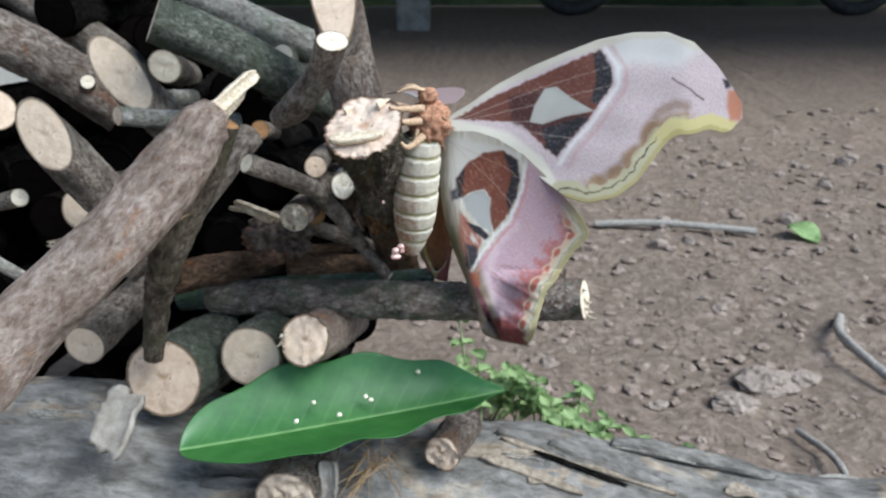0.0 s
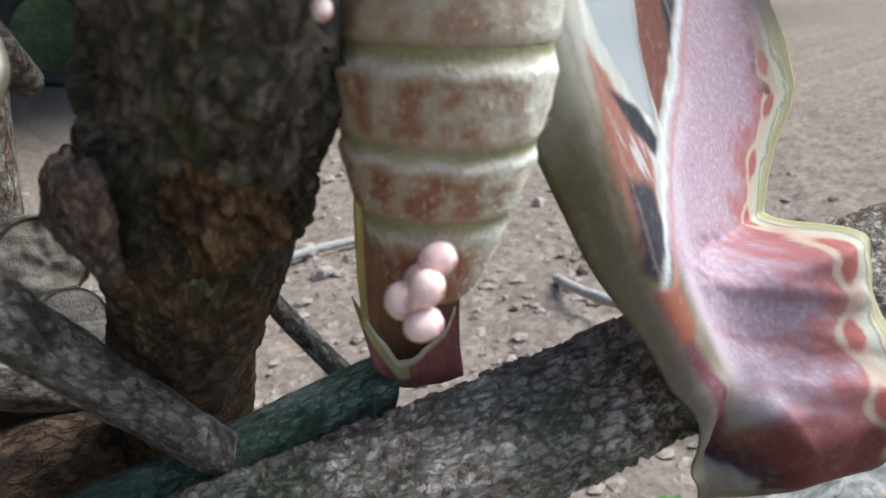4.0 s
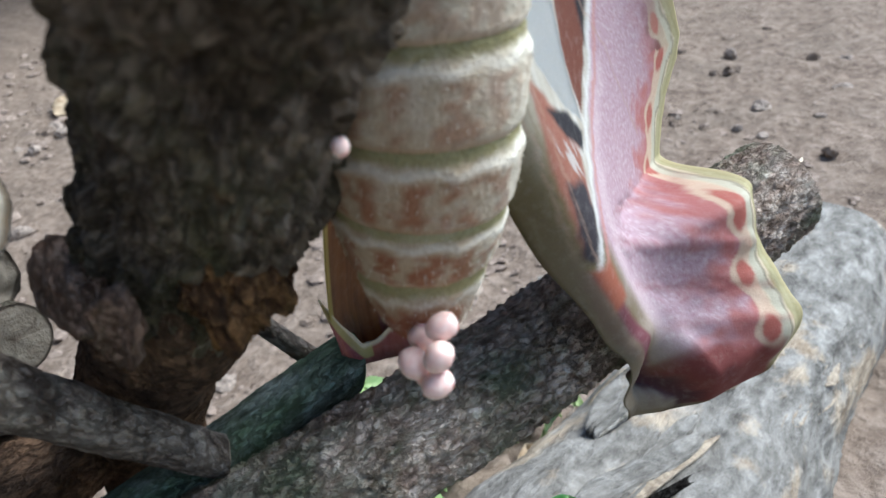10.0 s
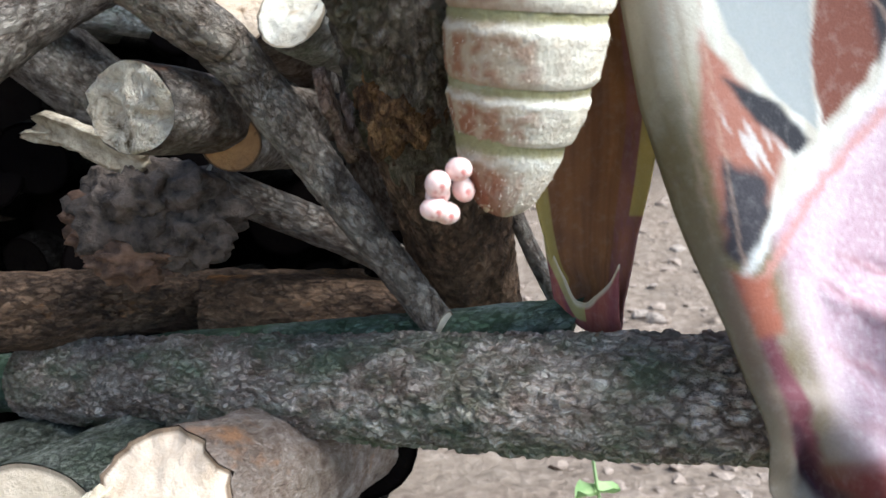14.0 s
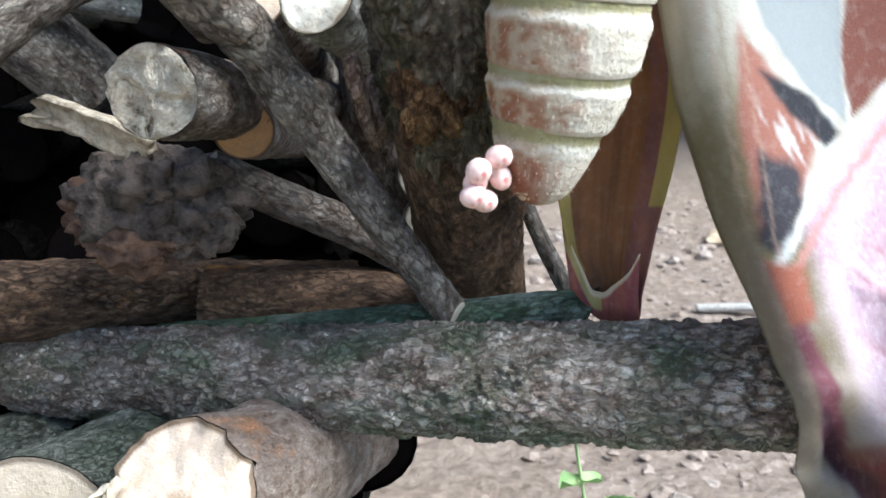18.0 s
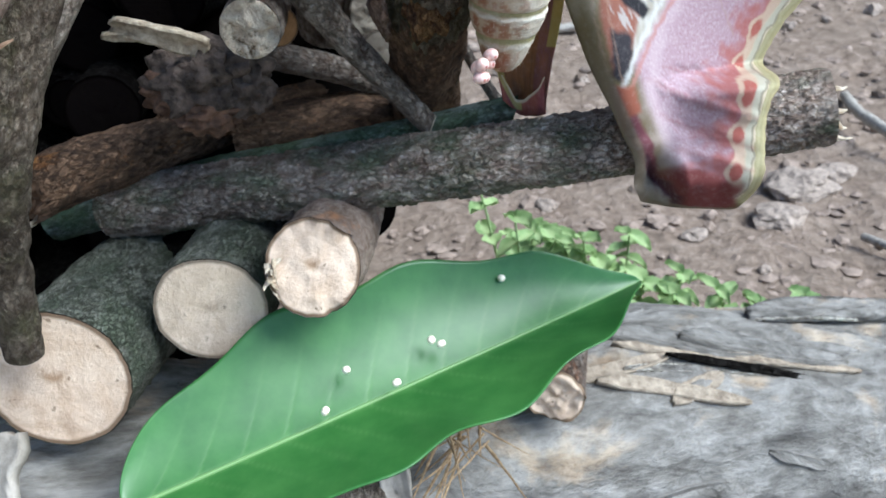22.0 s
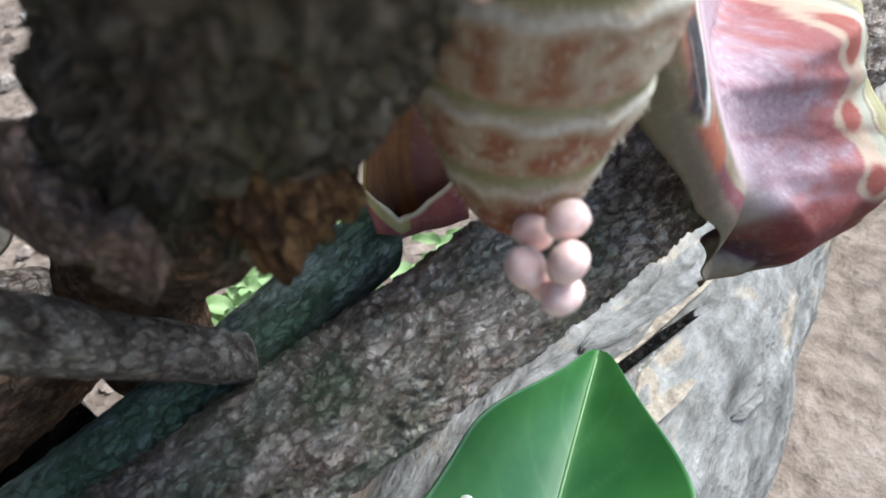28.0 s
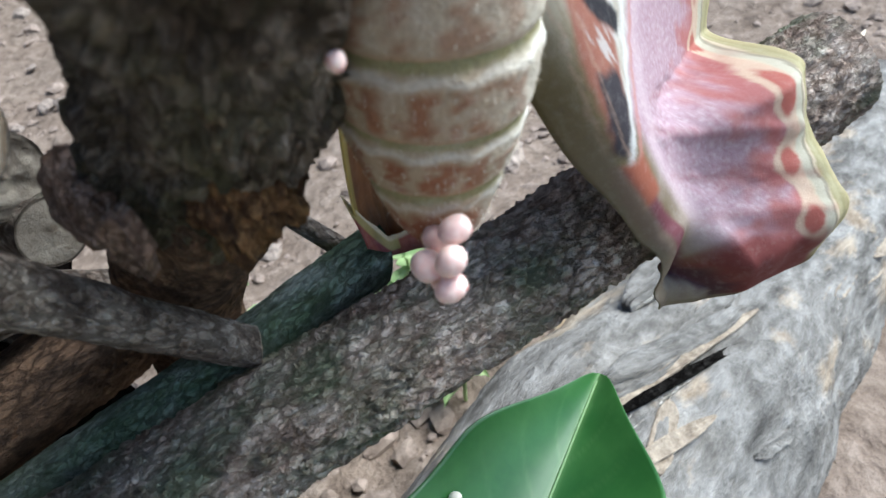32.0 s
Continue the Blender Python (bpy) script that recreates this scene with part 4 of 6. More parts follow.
def base_log():
    """The weathered trunk on which the pile rests."""
    axis = [(-0.42, 0.05, -0.075), (-0.2, 0.04, -0.088), (-0.12, 0.043, -0.1), (-0.04, 0.049, -0.12), (0.05, 0.06, -0.134), (0.15, 0.07, -0.16), (0.25, 0.078, -0.187), (0.4, 0.09, -0.213)]
    radii = [0.052, 0.049, 0.047, 0.047, 0.051, 0.05, 0.052, 0.055]
    t = log("trunk", axis, radii, WEATHERED, CUT_GREY, "old grey weathered trunk lying under the pile", "trunk", seg=150, step=0.0022, rough=0.13, plates=0.012, seed=31, knots=((0.33, 2.4, 0.03, 0.12), (0.56, 1.2, 0.025, 0.1)))
    X = [p[0] for p in axis]
    on = lambda x, th, out=0.0: (x, np.interp(x, X, [p[1] for p in axis]) - (np.interp(x, X, radii) + out) * math.cos(th), np.interp(x, X, [p[2] for p in axis]) + (np.interp(x, X, radii) + out) * math.sin(th))
    # bark layers; the one near-black strip paints the shade inside the crack
    for k, (x0, a0, x1, a1, w, h, m) in enumerate(((0.03, 1.72, 0.085, 1.36, 0.01, 0.004, WEATHERED), (0.06, 1.55, 0.125, 1.22, 0.009, 0.005, WEATHERED), (0.032, 1.6, 0.09, 1.27, 0.004, 0.003, FLAKE), (0.075, 1.37, 0.13, 1.13, 0.004, 0.003, FLAKE), (0.05, 1.42, 0.115, 1.06, 0.0035, 0.0012, BARK_SHADE), (0.1, 1.85, 0.2, 1.7, 0.016, 0.005, WEATHERED), (0.02, 1.3, 0.075, 1.0, 0.006, 0.003, FLAKE))):
        th = (a0 + a1) / 2
        slab(t, "bark_layer", on(x0, a0, 0.001), on(x1, a1, 0.001), w, h, m, "layered tan edge of bark along a crack" if m is FLAKE else "", 70 + k, (0, math.cos(th), -math.sin(th)), 0.3)
    rg = random.Random(8)
    for k in range(26):
        x = rg.uniform(-0.24, 0.3)
        th = rg.uniform(0.15, 1.9)
        ln = rg.uniform(0.02, 0.07)
        lean = rg.uniform(-0.25, 0.25)
        nor = (0, math.cos(th), -math.sin(th))
        mat, what = ((BARK_PALE, "loose grey strip of bark"), (FLAKE, "pale tan flake of bark"), (WEATHERED, "cracked slab of weathered bark"))[k % 3]
        slab(t, "bark_strip", on(x, th, -0.0008), on(x + ln, th + lean, -0.0008), rg.uniform(0.004, 0.011), rg.uniform(0.0012, 0.0028), mat, what, k, nor, rg.uniform(0.1, 0.6), rg.uniform(-0.002, 0.002))


base_log()


def scraps():
    t = thing("board", (-0.146, -0.004, -0.028), "pale torn flap of wood below the big log end", "wood", "wood scraps")
    slab(t, "flap", (-0.1405, 0.004, -0.0185), (-0.1525, -0.012, -0.037), 0.017, 0.004, CUT_BOARD, "", 4, (0.2, 0.8, -0.5), -0.1, 0.0, 0.8)
    t = thing("board", (-0.056, 0.0, -0.055), "pale split board standing under the leaf", "wood", "wood scraps")
    slab(t, "board", (-0.0555, 0.006, -0.056), (-0.055, 0.0, -0.082), 0.0085, 0.005, CUT_BOARD, "", 7, (0.1, 0.98, 0.1), 0.05, 0.0, 0.9)
    t = thing("bark_fibres", (-0.034, 0.014, -0.075), "tuft of frayed brown bark fibres under the leaf", "bark", "wood scraps")
    rg = random.Random(2)
    for k in range(26):
        a = np.array((-0.034 + rg.uniform(-0.008, 0.008), 0.014 + rg.uniform(-0.008, 0.008), -0.06 + rg.uniform(-0.006, 0.006)))
        shard(t, "fibre", a, a + np.array((rg.uniform(-0.022, 0.018), rg.uniform(-0.016, 0.006), rg.uniform(-0.026, -0.006))), rg.uniform(0.0006, 0.0016), 0.0006, FIBRE, "", k)


scraps()


# ---- the leaf with eggs ----
def smooth1(x, a, b):
    k = min(1.0, max(0.0, (x - a) / (b - a)))
    return k * k * (3 - 2 * k)


def big_leaf():
    """A leaf blade in its own plane: length along u, width along v."""
    a, b = np.array((-0.1205, -0.006, -0.041)), np.array((0.032, 0.0395, -0.0372))
    u = unit(b - a)
    side = np.array((-0.27, 0.836, 0.476))
    v = unit(side - u * (side @ u))
    n = np.cross(u, v)
    length = float(np.linalg.norm(b - a))
    top = thing("leaf", tuple(a), "large glossy green leaf with a pale midrib on cut logs", "leaf")
    nu, nv = 150, 56
    verts, vein = [], []
    for i in range(nu + 1):
        s = i / nu
        wide = 0.029 * math.sin(math.pi * s**0.82) ** 0.62 * (1 - 0.35 * smooth1(s, 0.8, 1.0))
        for j in range(nv + 1):
            q = 2 * j / nv - 1
            w = wide * (1.08 if q > 0 else 0.84)
            w *= 1 + abs(q) * (0.05 * math.cos((s - 0.585) * 23.3) if q > 0 else 0.09 * math.cos((s - 0.6) * 25) * smooth1(s, 0.3, 0.5))
            x, y = s * length, q * w
            hump = math.sin(math.pi * s) ** 0.6
            lift = -0.002 * hump + (0.01 * q * q if q > 0 else 0.0235 * abs(q) ** 1.2) * hump + 0.0009 * math.sin(s * 25) * abs(q) ** 5
            verts.append(a + u * x + v * y + n * lift)
            mid = math.exp(-((y / 0.0007) ** 2))
            k = (s * 13.5 - abs(q) * 1.7) % 1.0
            sidev = 0.16 * math.exp(-(((k - 0.5) / 0.05) ** 2)) * (1 - abs(q)) if 0.03 < s < 0.95 else 0
            vein.append(min(1.0, 0.5 * mid + sidev))
    faces = [(i * (nv + 1) + j, (i + 1) * (nv + 1) + j, (i + 1) * (nv + 1) + j + 1, i * (nv + 1) + j + 1) for i in range(nu) for j in range(nv)]
    ob = made("blade", verts, faces, LEAF, top, attrs=[("vein", "FLOAT", vein)])
    m = ob.modifiers.new("thick", "SOLIDIFY")
    m.thickness, m.offset = 0.0004, -1
    rib = [verts[i * (nv + 1) + nv // 2] + n * 0.0001 for i in range(0, nu - 1, 2)]
    rv, rf, rg, r0, r1 = tube(rib, [0.00062 * (1 - 0.6 * i / len(rib)) for i in range(len(rib))], 8, 0.002, 0.05)
    made("midrib", rv, rf, LEAF, ob, "pale green midrib", attrs=[("vein", "FLOAT", [0.85] * len(rv))])


big_leaf()


def egg(name, at, axis, size=0.00128, material=EGG, label="small pink and white moth egg", group="eggs on the abdomen"):
    t = unit(axis)
    b1 = unit(np.cross(t, (0.2, 0.5, 0.9)))
    b2 = np.cross(t, b1)
    verts, faces, nu, nv = [], [], 28, 18
    for i in range(nv + 1):
        ph = math.pi * i / nv
        for j in range(nu):
            th = 2 * math.pi * j / nu
            r = math.sin(ph)
            p = b1 * (r * math.cos(th)) + b2 * (0.92 * r * math.sin(th)) + t * 1.16 * math.cos(ph)
            if math.cos(ph) > 0.75:
                p = p - t * 0.5 * (math.cos(ph) - 0.75)
            verts.append(np.array(at) + p * size)
    for i in range(nv):
        faces += [(i * nu + j, (i + 1) * nu + j, (i + 1) * nu + (j + 1) % nu, i * nu + (j + 1) % nu) for j in range(nu)]
    ob = new(name, mesh_of(name, verts, faces, material, at))
    ob.location = at
    return tagged(ob, label, "egg", group)


for at, ax in (((-0.0128, 0.0395, -0.0265), (0.3, -0.8, 0.3)), ((-0.0352, 0.0215, -0.0318), (1, 0.2, 0.2)), ((-0.0378, 0.0222, -0.0303), (0.2, 1, 0.1)), ((-0.0622, 0.0165, -0.0302), (0.2, -0.6, 0.8)), ((-0.0692, 0.0075, -0.0348), (0.5, 0.3, 0.7)), ((-0.0495, 0.0125, -0.0345), (0.9, 0.3, 0.1))):
    egg("egg", at, ax, 0.00115, EGG_CREAM, "small cream moth egg lying on the green leaf", "eggs on the leaf")
egg("egg", (-0.0255, 0.0128, 0.0712), (0.2, 0.3, 1), 0.00075, EGG, "small pink egg stuck to the bark of the upright log", "egg on the bark")


# ---- the moth ----
def smooth(x, a, b):
    k = np.clip((x - a) / (b - a + 1e-9), 0, 1)
    return k * k * (3 - 2 * k)


def inside(poly, x, y):
    """Signed distance to a polygon: positive inside."""
    p = np.array(poly, float).reshape(-1, 2)
    dist, odd = np.full(x.shape, 1e9), np.zeros(x.shape, bool)
    for (x0, y0), (x1, y1) in zip(p, np.roll(p, -1, 0)):
        dx, dy = x1 - x0, y1 - y0
        k = np.clip(((x - x0) * dx + (y - y0) * dy) / (dx * dx + dy * dy + 1e-9), 0, 1)
        dist = np.minimum(dist, np.hypot(x - x0 - k * dx, y - y0 - k * dy))
        hit = ((y0 > y) != (y1 > y)) & (x < dx * (y - y0) / (dy if abs(dy) > 1e-9 else 1e-9) + x0)
        odd ^= hit
    return np.where(odd, dist, -dist)


def near(line, x, y):
    """Distance to a broken line, and how far along it."""
    p = np.array(line, float).reshape(-1, 2)
    best, run, s0 = np.full(x.shape, 1e9), np.zeros(x.shape), 0.0
    for (x0, y0), (x1, y1) in zip(p[:-1], p[1:]):
        dx, dy = x1 - x0, y1 - y0
        ln = math.hypot(dx, dy)
        k = np.clip(((x - x0) * dx + (y - y0) * dy) / (ln * ln), 0, 1)
        d = np.hypot(x - x0 - k * dx, y - y0 - k * dy)
        run = np.where(d < best, s0 + k * ln, run)
        best = np.minimum(best, d)
        s0 += ln
    return best, run


def fuzz(x, y, f, seed=0):
    return np.array([noise.noise(Vector((a * f, b * f, seed))) for a, b in zip(x.ravel(), y.ravel())]).reshape(x.shape)


class Paint:
    def __init__(self, x, y, base):
        self.x, self.y = x, y
        self.c = np.ones(x.shape + (4,))
        self.c[..., :3] = base

    def lay(self, colour, mask, alpha=None):
        m = np.clip(mask, 0, 1)[..., None]
        self.c[..., :3] = self.c[..., :3] * (1 - m) + np.array(colour) * m
        if alpha is not None:
            self.c[..., 3] = self.c[..., 3] * (1 - m[..., 0]) + alpha * m[..., 0]

    def fill(self, colour, poly, soft=0.5, alpha=None, ragged=0.0):
        d = inside(poly, self.x + ragged * self.fx, self.y + ragged * self.fy)
        self.lay(colour, smooth(d, -soft, soft), alpha)

    def stroke(self, colour, line, width, soft=0.3, strength=1.0):
        d, _ = near(line, self.x + 0.5 * self.fx + 0.25 * self.fz, self.y + 0.5 * self.fy - 0.25 * self.fz)
        self.lay(colour, strength * (1 - smooth(d, width - soft, width + soft)))


SHEET = np.array((0.0, 0.0013, 0.054))
RIGHT, UP, AWAY = np.array((1.0, 0, 0)), np.array((0, 0.342, 0.9397)), np.array((0, 0.9397, -0.342))
GREY, BROWN, BLACK = (0.45, 0.41, 0.34), (0.14, 0.045, 0.027), (0.02, 0.018, 0.022)
PINK, PURPLE, RED = (0.41, 0.28, 0.315), (0.3, 0.15, 0.19), (0.3, 0.06, 0.045)
OLIVE, ORANGE, PALE = (0.36, 0.3, 0.12), (0.3, 0.1, 0.06), (0.72, 0.69, 0.65)


def edge_curves(upper, lower):
    """Two outline lines, as sorted arrays for reading one coordinate from the other."""
    return np.array(upper, float).reshape(-1, 2), np.array(lower, float).reshape(-1, 2)


def sheet_mesh(name, X, Y, w, paint, parent, label=""):
    """Lays a painted sheet (millimetres across and up, w away) into the world."""
    k = (1 + w / 310.0)[..., None] / 1000
    P = SHEET + (X[..., None] * RIGHT + Y[..., None] * UP) * k + AWAY * (w[..., None] / 1000)
    nu, nv = X.shape
    faces = [(i * nv + j, i * nv + j + 1, (i + 1) * nv + j + 1, (i + 1) * nv + j) for i in range(nu - 1) for j in range(nv - 1)]
    ob = made(name, P.reshape(-1, 3), faces, WING, parent, label, attrs=[("tint", "FLOAT_COLOR", paint.c.reshape(-1, 4))])
    return ob


def hindwing(moth):
    left = [(-1.0, 49.9), (-1.9, 36.1), (-0.7, 21.7), (1.4, 9.8), (5.3, -2.1), (9.6, -12.9), (12.9, -21.3), (14.8, -27.2), (15.5, -32.7), (17.4, -36.1), (23.6, -38.5), (34.4, -40.6)]
    right = [(3.8, 50.9), (13.4, 49.9), (22.9, 46.8), (33.7, 40.4), (43.2, 31.3), (51.6, 21.7), (58.8, 13.4), (61.6, 7.4), (60.4, 3.8), (55.6, -0.7), (51.6, -6.4), (48.0, -12.9), (43.7, -17.7), (40.8, -27.5), (38.2, -37.3), (35.1, -40.8)]
    L, R_ = edge_curves(left, right)
    top, bottom = 50.0, -40.6
    nv, nu = 150, 230
    Y = np.linspace(top, bottom, nu)[:, None] * np.ones((1, nv))
    lx = np.interp(-Y[:, 0], -L[:, 1], L[:, 0])
    rx = np.interp(-Y[:, 0], -R_[:, 1], R_[:, 0])
    rx = rx + 0.12 * np.sin(Y[:, 0] * 1.9) * (Y[:, 0] < 6)
    X = lx[:, None] + (rx - lx)[:, None] * np.linspace(0, 1, nv)[None]
    w = 9.94 + 0.655 * X + 0.042 * Y - 0.00503 * X * X - 0.00758 * X * Y - 0.0034 * Y * Y
    # the inner edge folds back, and the low end is crumpled
    inner = X - lx[:, None]
    w = w + 9.0 * np.exp(-inner / 2.6) * (1 - 0.25 * smooth(-Y, 4, 16) - 0.5 * smooth(-Y, 20, 30))
    low = smooth(-Y, 8, 30)
    # the low lobe stands forward of the upper one, and its foot turns back again
    w = w - 18.5 * smooth(-Y, 8.5, 15) * smooth(X, 20, 42) - 4.9 * smooth(-Y, 20, 34)
    w = w + 13 * smooth(-Y, 22, 33) * (1 - smooth(X, 18.5, 25)) + 5 * smooth(-Y, 33, 41)
    fold = np.abs(np.sin((X * 0.55 + Y * 0.75) * 0.36 + 0.6 * fuzz(X, Y, 0.12, 7)))
    w = w + low * (0.1 * (fold - 0.6) * smooth(X, 20, 30) + 0.1 * np.sin((X - 0.9 * Y) * 0.42) + 0.8 * fuzz(X, Y, 0.22, 41))
    cr = fuzz(X, Y, 0.3, 21)
    w = w + low * 0.9 * fuzz(X + 0.6 * Y, Y - 0.4 * X, 0.16, 23) * smooth(X, 20, 30)
    creases = [[(18.6, -8.8), (28.9, -15.3), (39.6, -20.8)], [(21.0, -17.0), (31.3, -23.6), (38.2, -27.5)], [(22.9, -24.8), (30.6, -28.4), (36.8, -32.2)], [(22.9, -6.9), (34.9, -10.3), (45.6, -11.2)], [(20.1, -28.4), (25.3, -29.9), (33.7, -36.1)]]
    for k, line in enumerate(creases):
        dc, rc = near(line, X, Y)
        w = w + (-0.55, 0.22, -0.3, 0.5, -0.2)[k] * np.exp(-(((dc + 1.5 * cr) / 1.0) ** 2)) * smooth(rc, 0, 6)
    gap = [(17.0, -26.0), (20.5, -31.0), (23.3, -36.0), (24.0, -41.0)]
    dg, rg = near(gap, X, Y)
    w = w + 3.2 * np.exp(-((dg / 1.1) ** 2)) * smooth(rg, 0, 7)
    p = Paint(X, Y, GREY)
    p.fx, p.fy, p.fz = fuzz(X, Y, 0.5), fuzz(X, Y, 0.5, 9), fuzz(X, Y, 1.6, 12)
    p.lay((0.5, 0.44, 0.34), smooth(-inner, -3.2, -1.0))
    streak = fuzz(X * 1.0, Y * 0.12, 0.7, 31)
    streak2 = fuzz(X * 0.9 + Y * 0.5, Y * 0.2 - X * 0.1, 1.1, 37)
    p.lay((0.36, 0.31, 0.25), 0.55 * smooth(streak, 0.02, 0.4))
    p.lay((0.7, 0.68, 0.64), 0.5 * smooth(-streak, 0.1, 0.45))
    p.lay((0.27, 0.22, 0.17), 0.6 * smooth(0.5 - np.abs(inner - 4.6 - 0.5 * p.fx), 0, 0.4) * smooth(30 - Y, 0, 10))
    p.lay((0.3, 0.26, 0.2), 0.5 * smooth(0.4 - np.abs(inner - 1.6 - 0.4 * p.fy), 0, 0.4))
    # broad pink field
    p.fill(PINK, [(36.1, 37.3), (51.6, 21.7), (62.3, 9.8), (58.8, 2.6), (48.0, -9.3), (42.0, -23.6), (38.5, -38.0), (22.9, -40.4), (15.8, -24.8), (11.5, -9.3), (27.7, 11.0), (33.7, 26.5)], 0.8, None, 0.8)
    speck = fuzz(X, Y, 1.7, 3) + 0.6 * fuzz(X, Y, 4.0, 5)
    p.lay(PALE, smooth(speck, 0.05, 0.5) * 0.2 * smooth(inside([(36.1, 37.3), (51.6, 21.7), (48.0, -9.3), (38.5, -28.4), (18.2, -28.4), (12.2, -9.3), (27.7, 11.0)], X, Y), -1, 1))
    p.lay(PURPLE, smooth(-speck, 0.1, 0.55) * 0.4 * smooth(inside([(36.1, 37.3), (51.6, 21.7), (48.0, -9.3), (38.5, -28.4), (18.2, -28.4), (12.2, -9.3), (27.7, 11.0)], X, Y), -1, 1))
    # red brown along the outer side, then the scalloped yellow border
    d, run = near([(34.9, 40.4), (51.6, 22.9), (62.1, 7.4), (60.4, 3.8), (55.6, -0.7), (51.6, -6.4), (48.0, -12.9), (43.7, -17.7), (40.8, -27.5), (38.2, -37.3), (35.1, -40.8)], X, Y)
    d = d + 0.45 * p.fx + 0.2 * p.fz
    wide = smooth(run, 22, 40)
    wave = np.sin(run * 0.78)
    p.lay((0.36, 0.1, 0.08), 0.78 * smooth(14.0 + 2.0 * wave + 5 * p.fx - d, 0, 7) * smooth(run, 20, 46))
    p.lay((0.13, 0.05, 0.035), 0.8 * smooth(9.5 + 2.0 * p.fx - d, 0, 3) * smooth(run, 26, 36) * (1 - smooth(run, 42, 50)))
    p.lay((0.58, 0.48, 0.34), 0.7 * smooth(7.2 + 0.9 * wave + 0.5 * p.fx - d, 0, 0.5) * wide)
    spots = np.hypot((d - 5.7 - 0.4 * p.fx) / 1.35, np.sin(run * 0.39 - 0.785) / (0.8 + 0.15 * p.fy))
    p.lay((0.36, 0.11, 0.085), smooth(1.0 - spots, 0, 0.3) * wide)
    p.lay((0.55, 0.47, 0.33), 0.75 * smooth(4.4 - d, 0, 0.5) * wide)
    p.lay((0.44, 0.42, 0.33), 0.75 * smooth(1.0 - np.abs(d - 3.5 - 0.3 * wave), 0, 0.6) * wide)
    p.lay((0.1, 0.09, 0.065), 0.55 * smooth(0.26 - np.abs(d - 2.7 - 0.3 * wave), -0.1, 0.1) * wide)
    p.lay((0.33, 0.29, 0.15), smooth(2.4 - d, 0, 0.4) * wide)
    p.lay((0.46, 0.41, 0.25), 0.45 * smooth(0.5 - np.abs(d - 1.6), 0, 0.4) * wide)
    p.lay((0.4, 0.34, 0.18), 0.85 * smooth(0.9 - d, 0, 0.4))
    for line in creases:
        p.stroke((0.24, 0.055, 0.05), line, 0.4, 0.7, 0.35)
    # red creases, the dark low edge and the brownish foot
    p.lay((0.4, 0.1, 0.08), 0.14 * low * smooth(0.35 - fold + 0.9 * cr, 0.0, 0.5) * smooth(X, 25, 33) * smooth(d, 5, 8))
    # olive brown inner strip, darkened further for the shaded side of the fold
    p.lay((0.15, 0.115, 0.052), 0.94 * smooth(-Y, -22, -2) * smooth(10 - inner, 0, 4))
    p.lay((0.16, 0.12, 0.09), 0.5 * smooth(p.fz, 0.25, 0.5) * smooth(-Y, -14, 4) * smooth(8 - inner, 0, 3))
    p.lay((0.66, 0.55, 0.56), 0.36 * smooth(5 + 2.5 * cr - near([(28.9, 9.8), (20.5, -2.1), (18.6, -14.1), (22.9, -26.0)], X, Y)[0], 0, 6))
    # horseshoe, window and dark stripe
    p.fill((0.5, 0.47, 0.42), [(1.4, 48.0), (13.4, 45.6), (27.7, 42.8), (34.4, 36.1), (27.7, 33.7), (11.0, 33.7), (3.8, 26.5)], 1.5)
    p.fill(BROWN, [(5.3, 29.4), (10.0, 36.1), (17.2, 40.8), (25.3, 42.0), (31.3, 37.5), (32.5, 29.4), (30.6, 21.3), (26.3, 12.7), (21.0, 7.4), (19.6, 14.6), (20.1, 21.7), (17.7, 25.3), (12.9, 24.6), (8.1, 21.7)], 0.4, None, 0.5)
    p.fill(BLACK, [(25.3, 41.3), (31.5, 37.5), (32.5, 29.4), (30.8, 21.7), (27.7, 14.6), (26.7, 21.7), (28.9, 31.3)], 0.8, None, 0.5)
    p.fill(BLACK, [(5.3, 29.4), (9.1, 34.6), (8.1, 21.7), (5.7, 21.3)], 0.6)
    p.fill((0.42, 0.43, 0.42), [(8.1, 21.3), (13.4, 24.1), (17.4, 24.8), (19.6, 21.3), (19.6, 13.6), (20.5, 6.9), (15.8, 9.8), (10.0, 16.5)], 0.3, 0.55, 0.3)
    p.fill((0.27, 0.11, 0.075), [(6.7, 16.5), (11.0, 11.7), (17.0, 5.0), (13.4, -5.0), (10.0, -6.9), (7.2, 5.0)], 0.6, None, 0.4)
    p.fill(BLACK, [(9.1, 11.7), (15.8, 9.3), (19.6, 5.5), (17.7, 3.6), (12.9, 7.4)], 0.5, None, 0.4)
    p.lay((0.5, 0.47, 0.44), 0.8 * smooth(streak2, 0.05, 0.35) * smooth(inside([(9.0, 9.0), (17.5, 4.0), (14.5, -1.0), (9.5, 0.0)], X, Y), -0.8, 0.8))
    p.fill((0.035, 0.03, 0.035), [(9.2, 2.6), (14.6, 1.0), (14.2, -4.0), (12.2, -8.6), (9.8, -7.2)], 0.7, None, 0.8)
    # pale band beside the pink field
    p.stroke((0.64, 0.63, 0.61), [(34.2, 35.6), (33.4, 25.3), (28.2, 12.2), (21.0, 5.0), (15.3, -3.3), (11.9, -9.8)], 0.5, 0.6, 0.85)
    p.stroke((0.45, 0.2, 0.17), [(35.8, 33.7), (34.9, 24.1), (29.6, 10.7), (22.4, 3.1), (16.7, -5.0), (13.4, -10.7)], 0.5, 0.4, 0.7)
